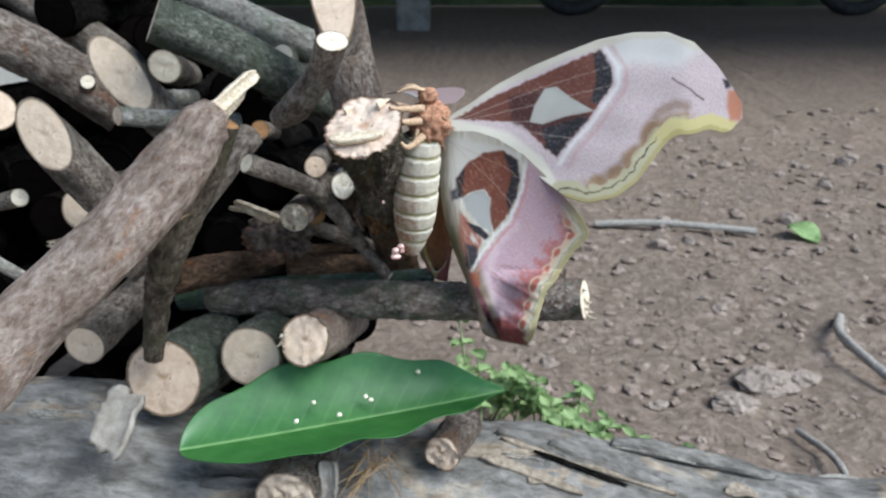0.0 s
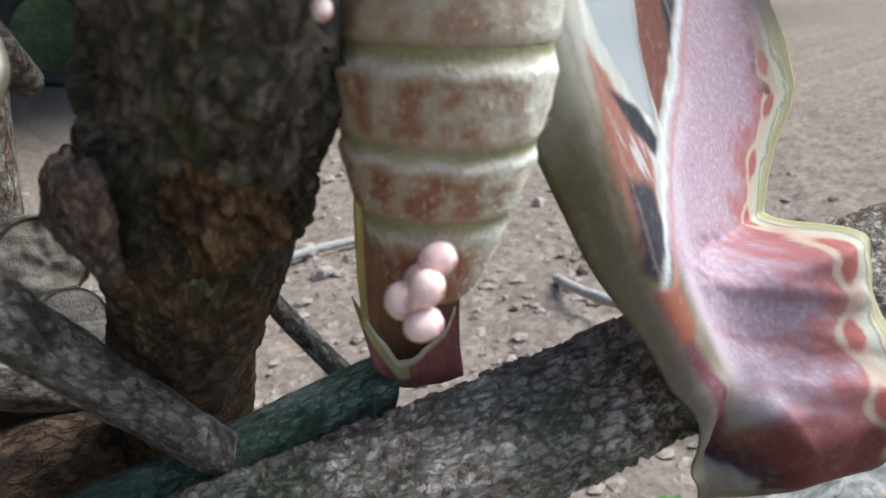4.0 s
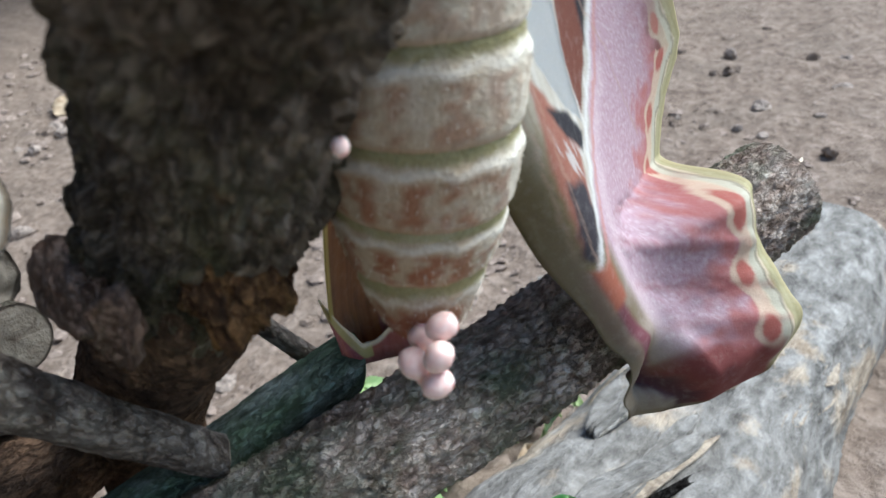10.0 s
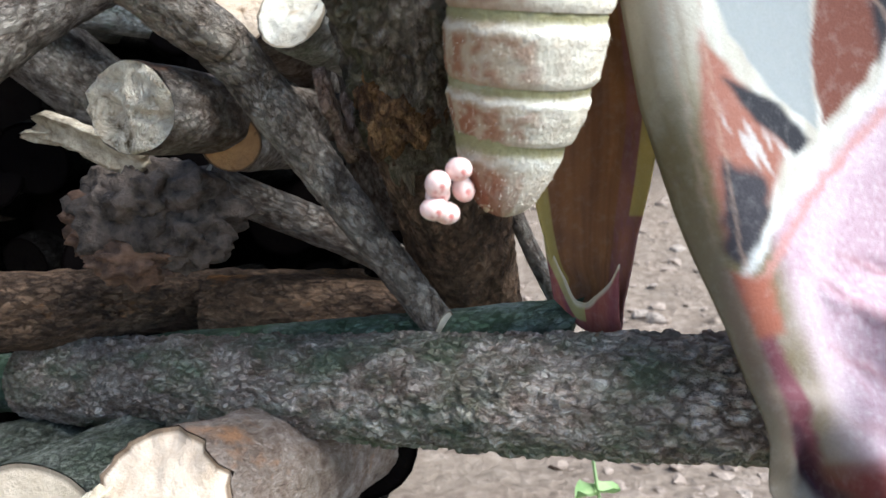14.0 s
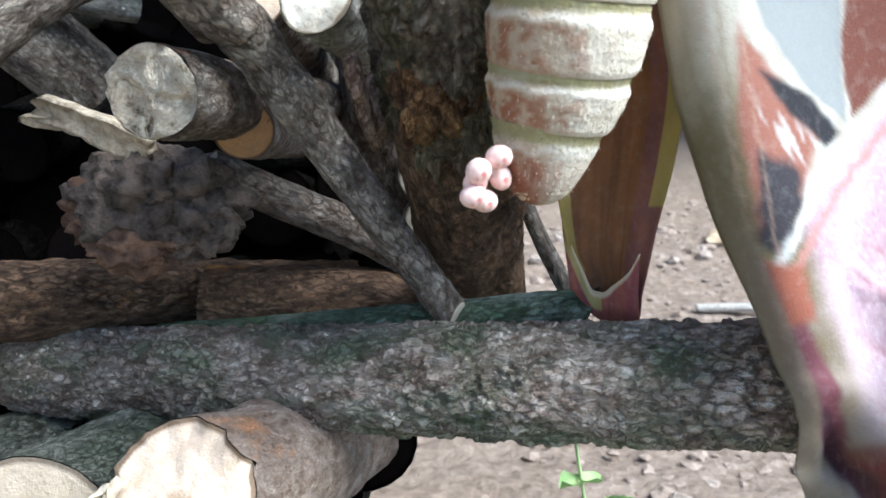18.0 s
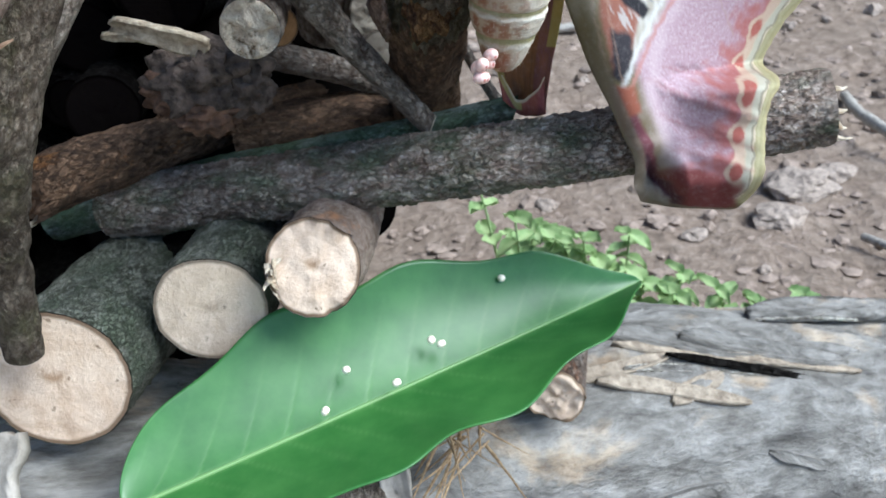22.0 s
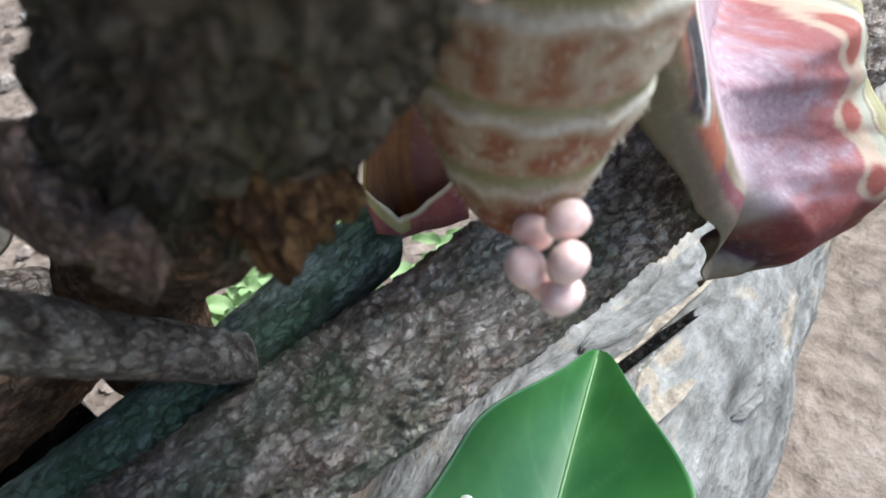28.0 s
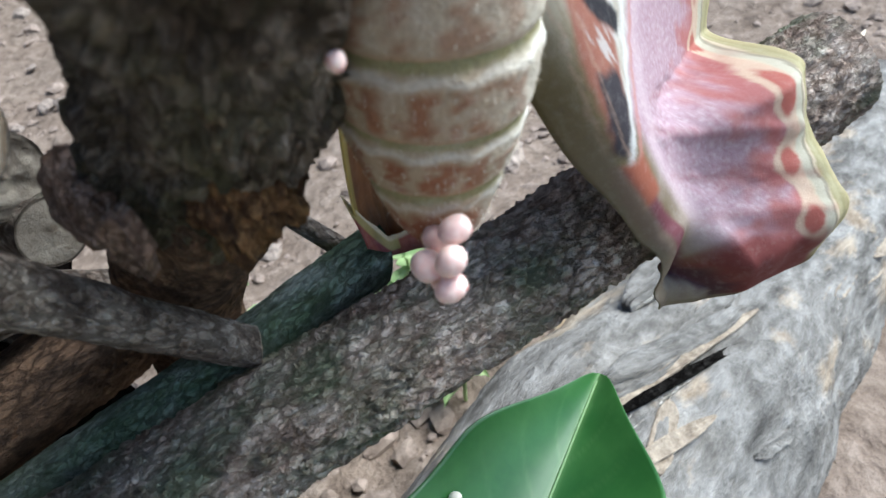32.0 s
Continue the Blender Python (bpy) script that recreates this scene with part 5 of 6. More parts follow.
    # veins
    for line in ([(2.6, 45.6), (20.5, 28.9), (34.9, 12.2), (42.0, -2.1)], [(2.6, 45.6), (27.7, 33.7), (48.0, 17.0)], [(3.8, 43.2), (7.4, 14.6), (11.5, -6.9), (17.7, -28.4)], [(1.4, 45.6), (2.9, 19.3), (9.1, -6.9)]):
        p.stroke((0.4, 0.27, 0.2), line, 0.2, 0.2, 0.4)
    p.fill((0.17, 0.045, 0.04), [(21.0, -29.9), (24.8, -29.4), (30.6, -32.2), (34.9, -35.6), (33.9, -42.8), (24.4, -41.3)], 1.2, None, 1.0)
    # dark purple edge, with the shadow of the fold painted in
    p.fill((0.15, 0.05, 0.06), [(9.6, -8.8), (12.4, -11.2), (16.2, -18.9), (20.5, -28.4), (22.4, -35.6), (19.6, -36.1), (15.3, -26.0), (11.0, -16.5)], 0.6, None, 0.5)
    p.fill(ORANGE, [(10.5, -9.3), (14.3, -9.8), (15.8, -15.5), (12.9, -16.5)], 0.8, None, 0.5)
    # the same strip lower down, fold shade again mixed into its brown
    p.fill((0.16, 0.13, 0.09), [(3.8, -6.9), (9.1, -9.8), (11.5, -17.0), (15.8, -26.5), (19.6, -36.5), (13.4, -38.0), (8.6, -23.6)], 0.5, None, 0.3)
    p.fill((0.25, 0.21, 0.165), [(12.5, -24.0), (16.2, -27.0), (19.5, -31.0), (22.4, -36.0), (22.8, -42.0), (13.0, -42.0)], 0.7, None, 0.6)
    p.lay((0.2, 0.14, 0.12), 0.7 * smooth(streak, 0.0, 0.35) * smooth(inside([(12.5, -24.0), (16.2, -27.0), (19.5, -31.0), (22.4, -36.0), (22.8, -42.0), (13.0, -42.0)], X, Y), 0, 0.5))
    # shade of the gap beside the foot, drawn as a dark line
    p.stroke((0.06, 0.025, 0.035), gap, 0.9, 0.5, 0.85)
    p.fill((0.06, 0.06, 0.07), [(3.1, 24.6), (5.3, 25.6), (6.2, 21.3), (3.8, 20.3)], 0.8, None, 0.6)
    # rim of the inner strip, brown with some fold shade in it
    p.lay((0.2, 0.16, 0.11), 0.8 * smooth(2.8 - inner, 0, 1.0) * smooth(-Y, -6, 10))
    p.lay((0.3, 0.12, 0.06), 0.5 * smooth(streak2, 0.05, 0.5) * smooth(inside([(5.3, 29.4), (10.0, 36.1), (17.2, 40.8), (25.3, 41.0), (26.5, 31.0), (20.1, 21.7), (12.9, 24.6), (8.1, 21.7)], X, Y), 0, 2))
    ob = sheet_mesh("hindwing", X, Y, w, p, moth, "purple, red and yellow patterned hindwing with a clear window")
    m = ob.modifiers.new("thick", "SOLIDIFY")
    m.thickness = 0.00025
    return ob


def forewing(moth):
    upper = [(0.5, 54.7), (11.0, 61.1), (22.9, 69.5), (37.3, 77.1), (51.6, 83.1), (65.9, 88.6), (80.2, 91.5), (94.6, 91.7), (106.0, 87.4), (115.6, 77.9), (122.3, 68.3), (126.1, 61.9), (126.6, 57.6)]
    lower = [(0.5, 51.3), (11.0, 48.5), (22.9, 42.8), (33.7, 35.6), (43.2, 28.4), (51.6, 21.7), (61.1, 19.1), (73.1, 21.7), (82.6, 28.7), (87.4, 36.1), (94.1, 44.7), (98.4, 48.5), (104.6, 48.0), (112.5, 50.9), (119.7, 48.5), (124.4, 52.3), (126.6, 57.1)]
    U, L = edge_curves(upper, lower)
    nu, nv = 300, 130
    xs = np.linspace(0.6, 126.5, nu)
    uy, ly = np.interp(xs, U[:, 0], U[:, 1]), np.interp(xs, L[:, 0], L[:, 1])
    ly = np.convolve(np.pad(ly, 7, mode="edge"), np.ones(15) / 15, "valid")
    X = xs[:, None] * np.ones((1, nv))
    Y = uy[:, None] + (ly - uy)[:, None] * np.linspace(0, 1, nv)[None]
    w = 8 + 0.16 * X + 0.12 * (62 - Y) * smooth(X, 5, 40) - 6 * smooth(X, 20, 80) + 0.12 * np.sin(X * 0.3) + 0.2 * np.sin(Y * 0.35 + X * 0.05)
    w = w + 10 * smooth(X, 100, 127)
    p = Paint(X, Y, (0.46, 0.375, 0.38))
    p.fx, p.fy, p.fz = fuzz(X, Y, 0.5, 2), fuzz(X, Y, 0.5, 4), fuzz(X, Y, 1.6, 14)
    speck = fuzz(X, Y, 1.5, 6) + 0.6 * fuzz(X, Y, 3.6, 8)
    p.lay(PALE, smooth(speck, 0.0, 0.5) * 0.25)
    p.lay(PURPLE, smooth(-speck, 0.1, 0.6) * 0.3)
    p.fill((0.55, 0.52, 0.5), [(71.9, 91.0), (97.0, 91.5), (108.9, 83.8), (99.4, 76.7), (80.2, 79.1), (73.1, 71.9)], 3, None, 1.0)
    # red brown field with its dark rim
    p.fill((0.58, 0.54, 0.46), [(-1.0, 56.4), (27.7, 49.2), (42.0, 38.5), (51.6, 22.9), (42.0, 26.5), (18.2, 43.2), (-1.0, 49.2)], 1.2)
    p.fill((0.12, 0.04, 0.026), [(3.8, 54.7), (22.9, 65.2), (42.0, 73.8), (65.9, 84.3), (70.7, 76.7), (71.6, 69.5), (66.4, 62.3), (61.1, 54.0), (54.0, 48.0), (48.0, 38.5), (37.3, 48.0), (33.7, 53.3), (18.2, 54.2)], 0.5, None, 0.6)
    p.fill((0.06, 0.02, 0.018), [(27.7, 64.7), (42.0, 67.1), (51.6, 64.7), (62.3, 59.9), (56.4, 48.0), (48.0, 39.6), (39.6, 48.0), (28.9, 54.0)], 1.5, None, 1.0)
    p.fill(BLACK, [(63.5, 82.4), (66.9, 84.3), (71.2, 76.7), (71.6, 69.5), (65.4, 60.9), (62.1, 62.3), (65.0, 71.9)], 0.8, None, 0.6)
    p.fill(BLACK, [(42.0, 50.9), (60.2, 56.1), (61.1, 54.2), (53.5, 47.0), (47.8, 38.9), (43.5, 42.8)], 0.8, None, 0.6)
    p.fill((0.5, 0.5, 0.47), [(36.8, 53.7), (38.7, 60.4), (43.0, 67.6), (48.0, 68.5), (54.0, 63.8), (63.5, 58.5), (51.6, 56.1), (42.0, 52.8)], 0.4, 0.5)
    p.stroke((0.72, 0.7, 0.68), [(68.3, 85.3), (74.0, 76.7), (74.0, 69.0), (67.3, 59.9), (62.1, 52.3), (54.9, 45.1), (49.2, 36.1)], 0.9, 0.9, 0.65)
    p.stroke((0.45, 0.26, 0.26), [(71.6, 85.3), (77.4, 76.7), (77.4, 68.5), (70.7, 58.5), (65.0, 50.4), (57.8, 42.8), (53.0, 34.6)], 0.8, 0.7, 0.5)
    # scalloped border
    border = [(51.6, 21.3), (61.1, 18.4), (73.1, 21.3), (83.1, 28.4), (87.9, 36.1), (94.6, 44.7), (98.9, 48.5), (104.6, 47.5), (112.7, 50.4), (120.8, 48.0)]
    d, run = near(border, X, Y)
    d = d + 0.6 * p.fx + 0.3 * p.fz
    p.lay((0.25, 0.15, 0.06), 0.85 * smooth(12.5 + 1.5 * np.sin(run * 0.5) - d, 0, 4) * smooth(run, 2, 10) * smooth(76 - run, 0, 16))
    p.lay((0.42, 0.38, 0.25), smooth(8.2 + 0.9 * np.sin(run * 0.62) - d, 0, 0.8) * smooth(68 - run, 0, 10))
    p.lay((0.5, 0.43, 0.2), smooth(7.5 - d, 0, 1.5) * smooth(run, 48, 56))
    p.lay((0.06, 0.055, 0.03), smooth(0.3 - np.abs(d - 4.4 - 0.9 * np.abs(np.sin(run * 0.42))), -0.12, 0.12) * smooth(56 - run, 0, 6))
    p.lay(OLIVE, smooth(2.6 - d, 0, 0.6) * 0.8)
    # tip
    p.fill((0.4, 0.17, 0.1), [(120.4, 67.1), (124.2, 67.1), (127.1, 60.9), (126.1, 54.2), (121.3, 54.2), (119.9, 59.9)], 1.2)
    p.fill(BLACK, [(118.0, 71.9), (120.8, 71.4), (121.8, 68.5), (119.4, 67.6)], 0.6)
    p.stroke((0.08, 0.05, 0.05), [(97.0, 71.9), (104.1, 67.6), (110.3, 62.8)], 0.4, 0.3, 0.9)
    p.stroke((0.5, 0.46, 0.38), [(0.5, 54.7), (22.9, 69.0), (51.6, 82.6), (80.2, 91.0), (97.0, 91.0), (107.7, 85.7)], 2.2, 1.0, 0.9)
    p.stroke((0.2, 0.12, 0.07), [(85.0, 46.8), (91.0, 57.6), (98.2, 61.1), (102.9, 60.4)], 2.0, 1.6, 0.7)
    p.stroke((0.2, 0.12, 0.07), [(65.9, 29.4), (73.1, 33.7), (81.4, 42.8)], 1.6, 1.4, 0.6)
    for line in ([(3.8, 53.3), (34.9, 59.9), (71.9, 69.5), (99.4, 67.1), (111.3, 59.9)], [(3.8, 53.3), (42.0, 68.3), (73.1, 77.9), (106.5, 74.3)], [(3.8, 52.8), (39.6, 54.0), (65.9, 58.8), (89.8, 54.0)], [(3.8, 52.3), (37.3, 49.2), (61.1, 45.6), (77.9, 40.8)], [(3.8, 51.8), (34.9, 45.6), (54.0, 33.7), (65.9, 26.5)]):
        p.stroke((0.6, 0.5, 0.44), line, 0.2, 0.2, 0.25)
    ob = sheet_mesh("forewing", X, Y, w, p, moth, "long forewing with a curved tip, rust and lilac bands and a clear window")
    m = ob.modifiers.new("thick", "SOLIDIFY")
    m.thickness = 0.00025


def grid_sheet(name, fn, nu, nv, colour, moth, label):
    """A sheet from a function of two numbers to a place, painted by another."""
    P = np.array([[fn(i / (nu - 1), j / (nv - 1)) for j in range(nv)] for i in range(nu)])
    C = np.array([[(*colour(i / (nu - 1), j / (nv - 1)), 1.0) for j in range(nv)] for i in range(nu)])
    faces = [(i * nv + j, i * nv + j + 1, (i + 1) * nv + j + 1, (i + 1) * nv + j) for i in range(nu - 1) for j in range(nv - 1)]
    ob = made(name, P.reshape(-1, 3), faces, WING, moth, label, attrs=[("tint", "FLOAT_COLOR", C.reshape(-1, 4))])
    m = ob.modifiers.new("thick", "SOLIDIFY")
    m.thickness = 0.00025
    return ob


def far_wings(moth):
    """The other pair, folded away behind the body."""
    L = np.array([(-0.013, 0.026, 0.09), (-0.0128, 0.03, 0.07), (-0.012, 0.038, 0.05), (-0.009, 0.046, 0.034), (-0.0072, 0.048, 0.0295)])
    R = np.array([(-0.002, 0.028, 0.09), (0.0045, 0.035, 0.07), (0.0065, 0.038, 0.054), (0.004, 0.041, 0.036), (0.0026, 0.0415, 0.0265)])
    lc, _ = curve(L, 0.0004)
    rc, _ = curve(R, 0.0004)

    toward = unit((-0.55, -0.83, 0.0))

    def hind(s, t):
        body = min(1.0, s / 0.8)
        a = np.array([np.interp(body, np.linspace(0, 1, len(lc)), lc[:, d]) for d in range(3)])
        b = np.array([np.interp(body, np.linspace(0, 1, len(rc)), rc[:, d]) for d in range(3)])
        bow = math.sin(math.pi * t)
        p = a + (b - a) * t + np.array((0.002, 0.0065, -0.001)) * bow * (0.5 + 0.5 * body)
        p = p + np.array((0, 0.0009, 0)) * math.sin(t * 14) * (1 - 0.7 * body)
        p = p + toward * 0.0006 * noise.noise(Vector((s * 9, t * 5, 2)))
        if s > 0.8:
            # the foot turns down, forward and up again into a shallow cup with a hooked corner
            u = (s - 0.8) / 0.2
            rim = 0.0085 * abs(2 * t - 1.0) ** 1.7 + 0.0008 * noise.noise(Vector((t * 6, 0, 5)))
            reach = 0.0062 * (0.35 + 0.65 * bow)
            p = p + toward * reach * (1 - math.cos(math.pi * u)) / 2
            p = p + np.array((0, 0, 1.0)) * (-0.0066 * math.sin(math.pi * min(1.0, u * 1.05)) * (0.55 + 0.45 * bow) + (rim - 0.0012) * smooth1(u, 0.4, 1.0))
            p = p + np.array((-0.0012, 0.0, 0.0008)) * smooth1(u, 0.6, 1.0) * max(0.0, 1 - t * 5)
        return p

    def hind_colour(s, t):
        q = noise.noise(Vector((s * 14, t * 6, 0)))
        g = noise.noise(Vector((s * 50, t * 30, 3)))
        if s > 0.985:
            return (0.62 + 0.08 * g, 0.54 + 0.06 * g, 0.4)
        if s > 0.955 and t < 0.55:
            return (0.4 + 0.08 * q, 0.33 + 0.05 * q, 0.14)
        if s > 0.86:
            return (0.3 + 0.1 * q + 0.06 * g, 0.1 + 0.04 * q + 0.03 * g, 0.09 + 0.03 * g)
        if t < 0.1 or (t > 0.84 and s < 0.62):
            return (0.46 + 0.1 * q, 0.36 + 0.06 * q, 0.12)
        if t > 0.7:
            return (0.26 + 0.08 * q, 0.12 + 0.03 * q, 0.1 + 0.04 * g)
        streak = 0.5 + 0.5 * noise.noise(Vector((s * 4, t * 26, 8)))
        return (0.2 + 0.16 * streak + 0.08 * q, 0.1 + 0.07 * streak + 0.03 * q, 0.05 + 0.03 * streak)

    grid_sheet("hindwing", hind, 150, 60, hind_colour, moth, "rust red hindwing folded away behind the abdomen, its foot curled into a cup")

    def fore(s, t):
        a = np.array((-0.006, 0.016, 0.112)) * (1 - s) + np.array((-0.032, 0.12, 0.102)) * s
        width = 0.03 * math.sin(math.pi * (0.1 + 0.78 * s)) ** 0.8
        return a + np.array((0.9, 0.42, 0.02)) * t * width + np.array((0, 0, 0.003)) * math.sin(math.pi * s)

    grid_sheet("forewing", fore, 70, 30, lambda s, t: (0.42, 0.38, 0.34) if t < 0.1 else (0.36, 0.26, 0.25), moth, "greyish forewing stretched away behind the head")


AXIS = [(-0.0087, 0.0137, 0.1), (-0.0108, 0.0157, 0.085), (-0.0121, 0.0177, 0.068), (-0.0133, 0.0198, 0.055), (-0.0146, 0.0205, 0.0443)]


SEGMENTS = []


def hairs(segment, verts, rows, seg, seed):
    """Short cream down on one ring of the abdomen."""
    rg = np.random.RandomState(seed)
    V, F = [], []
    mid = verts.reshape(rows, seg, 3).mean(1)
    for k in range(260):
        i, j = rg.randint(3, rows - 3), rg.randint(0, seg)
        p = verts[i * seg + j]
        out = unit(p - mid[i])
        down = unit(mid[i + 2] - mid[i])
        tip = p + (out * rg.uniform(0.25, 0.6) + down * rg.uniform(0.4, 0.9) + rg.uniform(-0.25, 0.25, 3)) * rg.uniform(0.0003, 0.0007)
        side = unit(np.cross(out, down)) * 0.00004
        n = len(V)
        V += [p - side, p + side, tip, p - out * 0.0001]
        F += [(n, n + 1, n + 2), (n + 1, n + 3, n + 2), (n + 3, n, n + 2)]
    made("down", V, F, DOWN, segment, "short cream down", smooth=False)


def abdomen(moth):
    line, where = curve(AXIS, 0.0005)
    along = np.r_[0, np.cumsum(np.linalg.norm(np.diff(line, axis=0), axis=1))]
    total = along[-1]
    cuts = [0.0, 0.12, 0.27, 0.42, 0.57, 0.705, 0.83, 1.0]
    half = lambda s: float(np.interp(s, (0, 0.15, 0.3, 0.5, 0.6, 0.705, 0.77, 0.83, 0.92, 1.0), (0.0078, 0.0091, 0.0096, 0.0097, 0.0095, 0.0089, 0.0081, 0.0071, 0.0052, 0.0034)))
    front = unit((-0.85, -0.45, 0.28))
    keel = unit((-0.6, -0.6, 0.5))
    for k in range(7):
        s0, s1 = cuts[k], cuts[k + 1]
        rows, seg = 26, 72
        verts, cols = [], []
        for i in range(rows):
            f = i / (rows - 1)
            s = min(1.0, s0 + (s1 - s0) * f - (0.014 if i == 0 and k else 0.0))
            c = np.array([np.interp(s * total, along, line[:, d]) for d in range(3)])
            t = unit(np.array([np.interp(min(1, s + 0.02) * total, along, line[:, d]) - np.interp(max(0, s - 0.02) * total, along, line[:, d]) for d in range(3)]))
            b1 = unit(np.cross(t, (0, 1, 0.1)))
            b2 = np.cross(t, b1)
            swell = 0.955 + 0.05 * smooth1(f, 0.12, 0.3) - 0.015 * smooth1(f, 0.5, 1.0)
            if f > 0.93:
                swell -= 0.03 * (f - 0.93) / 0.07
            r = half(s) * swell
            if i == 0:
                r *= 0.94
            if k == 6:
                r = half(s) * (0.96 + 0.04 * smooth1(f, 0.05, 0.2)) * math.sqrt(max(0.0, 1 - (f * 0.99) ** 7))
            for j in range(seg):
                th = 2 * math.pi * j / seg
                d = b1 * math.cos(th) + b2 * math.sin(th)
                n1 = noise.noise(Vector(d * 3) + Vector((0, 0, k * 4 + f * 2)))
                n2 = noise.noise(Vector(d * 9) + Vector((0, 0, k * 7 + f * 6)))
                n3 = noise.noise(Vector(d * 26) + Vector((0, 0, k * 5 + f * 9)))
                verts.append(c + d * r * (1 + 0.012 * n1 + 0.014 * n2 + 0.012 * n3 + 0.012 * math.sin(th * 11 + k) * smooth1(f, 0.15, 0.3) * (1 - smooth1(f, 0.4, 0.6))))
                belly = max(0.0, float(d @ front))
                n4 = noise.noise(Vector(d * 6) + Vector((3, 0, k * 9 + f * 2.2)))
                side = 0.15 + 0.85 * belly**0.6
                rows_ = smooth1(f, 0.26, 0.4) * (1 - 0.7 * smooth1(f, 0.86, 0.98))
                red = side * rows_ * smooth1(0.75 * n4 + 0.5 * n2 + 0.5 * n3 + 0.26 * math.sin(th * 13 + 1.7 * k), -0.2, 0.22) * min(0.95, 0.05 + 0.2 * k)
                colour = np.array((0.6, 0.54, 0.43)) * (0.92 + 0.14 * n2)
                # belly browning: its own tone, plus shade put into the colour
                under = 0.85 * smooth1(belly, 0.05, 0.8) * min(1.0, 0.24 * k)
                colour = colour * (1 - under) + np.array((0.36, 0.255, 0.16)) * under
                colour = colour * (1 - red) + np.array((0.25, 0.1, 0.05)) * red
                dash = 0.7 * smooth1(float(d @ keel), 0.955, 0.985) * smooth1(f, 0.3, 0.4) * (1 - smooth1(f, 0.66, 0.8)) * (2 < k < 6)
                colour = colour * (1 - dash) + np.array((0.72, 0.66, 0.56)) * dash
                band = smooth1(0.14 + 0.03 * n2 - f, -0.05, 0.05)
                colour = colour * (1 - band) + np.array((0.26, 0.23, 0.115)) * band
                low = smooth1(f, 0.9, 1.0) * belly * 0.6 * (k > 1)
                colour = colour * (1 - low) + np.array((0.3, 0.17, 0.09)) * low
                fringe = smooth1(0.075 - abs(f - 0.24 - 0.035 * math.sin(th * 11 + k) - 0.02 * n2), 0.0, 0.05)
                fringe *= 0.55 - 0.25 * belly
                colour = colour * (1 - fringe) + np.array((0.74, 0.7, 0.61)) * fringe
                if k == 6:
                    tip = smooth1(f, 0.15, 0.75) * (0.2 + 0.8 * belly)
                    colour = colour * (1 - tip) + np.array((0.25, 0.085, 0.05)) * tip
                cols.append((*np.clip(colour, 0.01, 0.95), 1))
        faces = [(i * seg + j, (i + 1) * seg + j, (i + 1) * seg + (j + 1) % seg, i * seg + (j + 1) % seg) for i in range(rows - 1) for j in range(seg)]
        SEGMENTS.append(made("abdomen_segment", verts, faces, ABDOMEN, moth, attrs=[("tint", "FLOAT_COLOR", cols)]))
        hairs(SEGMENTS[-1], np.array(verts), rows, seg, k)


def limb(name, pts, radii, material, moth, label="", seg=12):
    v, f, g, r0, r1 = tube(pts, radii, seg, 0.0006, 0.15, seed=len(pts))
    return made(name, v, f, material, moth, label)


def moth():
    top = thing("moth", (-0.006, 0.0135, 0.105), "very large moth clinging to the upright log and laying eggs", "moth")
    v, f = blob((-0.0055, 0.013, 0.105), (0.0085, 0.0075, 0.0095), 0.3, 3.0, 2, 44, 30)
    made("thorax", v, f, FUR, top, "rust coloured furry thorax")
    v, f = blob((-0.006, 0.0115, 0.1165), (0.004, 0.004, 0.0034), 0.25, 3.0, 5, 28, 20)
    head = made("head", v, f, FUR, top, "small rust coloured head")
    for k, (a, b, c) in enumerate((((-0.008, 0.008, 0.112), (-0.016, 0.003, 0.1125), (-0.021, 0.0, 0.1135)), ((-0.009, 0.007, 0.107), (-0.016, 0.002, 0.1075), (-0.0205, 0.0, 0.109)), ((-0.008, 0.007, 0.101), (-0.014, 0.001, 0.0975), (-0.0175, -0.001, 0.1005)), ((-0.01, 0.016, 0.109), (-0.017, 0.012, 0.1125), (-0.022, 0.009, 0.1135)))):
        limb("leg", [a, b, c], [0.0016, 0.0012, 0.0007], LEG, top, "furry buff leg")
    for sgn in (0, 1):
        limb("antenna", [(-0.0075, 0.009, 0.119), (-0.013, 0.006 + sgn * 0.006, 0.1205), (-0.018, 0.004 + sgn * 0.01, 0.119)], [0.0007, 0.0009, 0.0003], LEG, head, "feathery buff antenna", 8)
    for k in range(60):
        rg = random.Random(k)
        d = unit((rg.uniform(-1, 1), rg.uniform(-1, 0.3), rg.uniform(-1, 1)))
        a = np.array((-0.0055, 0.013, 0.105)) + d * np.array((0.008, 0.007, 0.009))
        if k % 4 == 0:
            shard(top, "hair_tuft", a, a + d * 0.003 + np.array((0, 0, -0.0015)), 0.0016, 0.0008, LEG, "", k)
    abdomen(top)
    v, f = blob((-0.0158, 0.0186, 0.0467), (0.0013, 0.0013, 0.0016), 0.35, 3.0, 9, 20, 14)
    made("ovipositor", v, f, LEG, SEGMENTS[6], "small brown ovipositor at the tip of the abdomen")
    hindwing(top)
    forewing(top)
    far_wings(top)
    return top


moth()
EGGS = [egg("egg", p, a, 0.00146) for p, a in (((-0.0186, 0.0134, 0.0507), (0.7, -0.6, 0.3)), ((-0.0209, 0.0122, 0.0492), (0.3, -0.5, 0.8)), ((-0.0213, 0.0154, 0.0476), (0.3, 0.6, 0.5)), ((-0.0214, 0.0125, 0.0463), (0.9, -0.2, 0.1)), ((-0.0184, 0.0166, 0.0481), (-0.3, 0.6, 0.7)), ((-0.0202, 0.0147, 0.0455), (0.5, 0.7, -0.2)))]


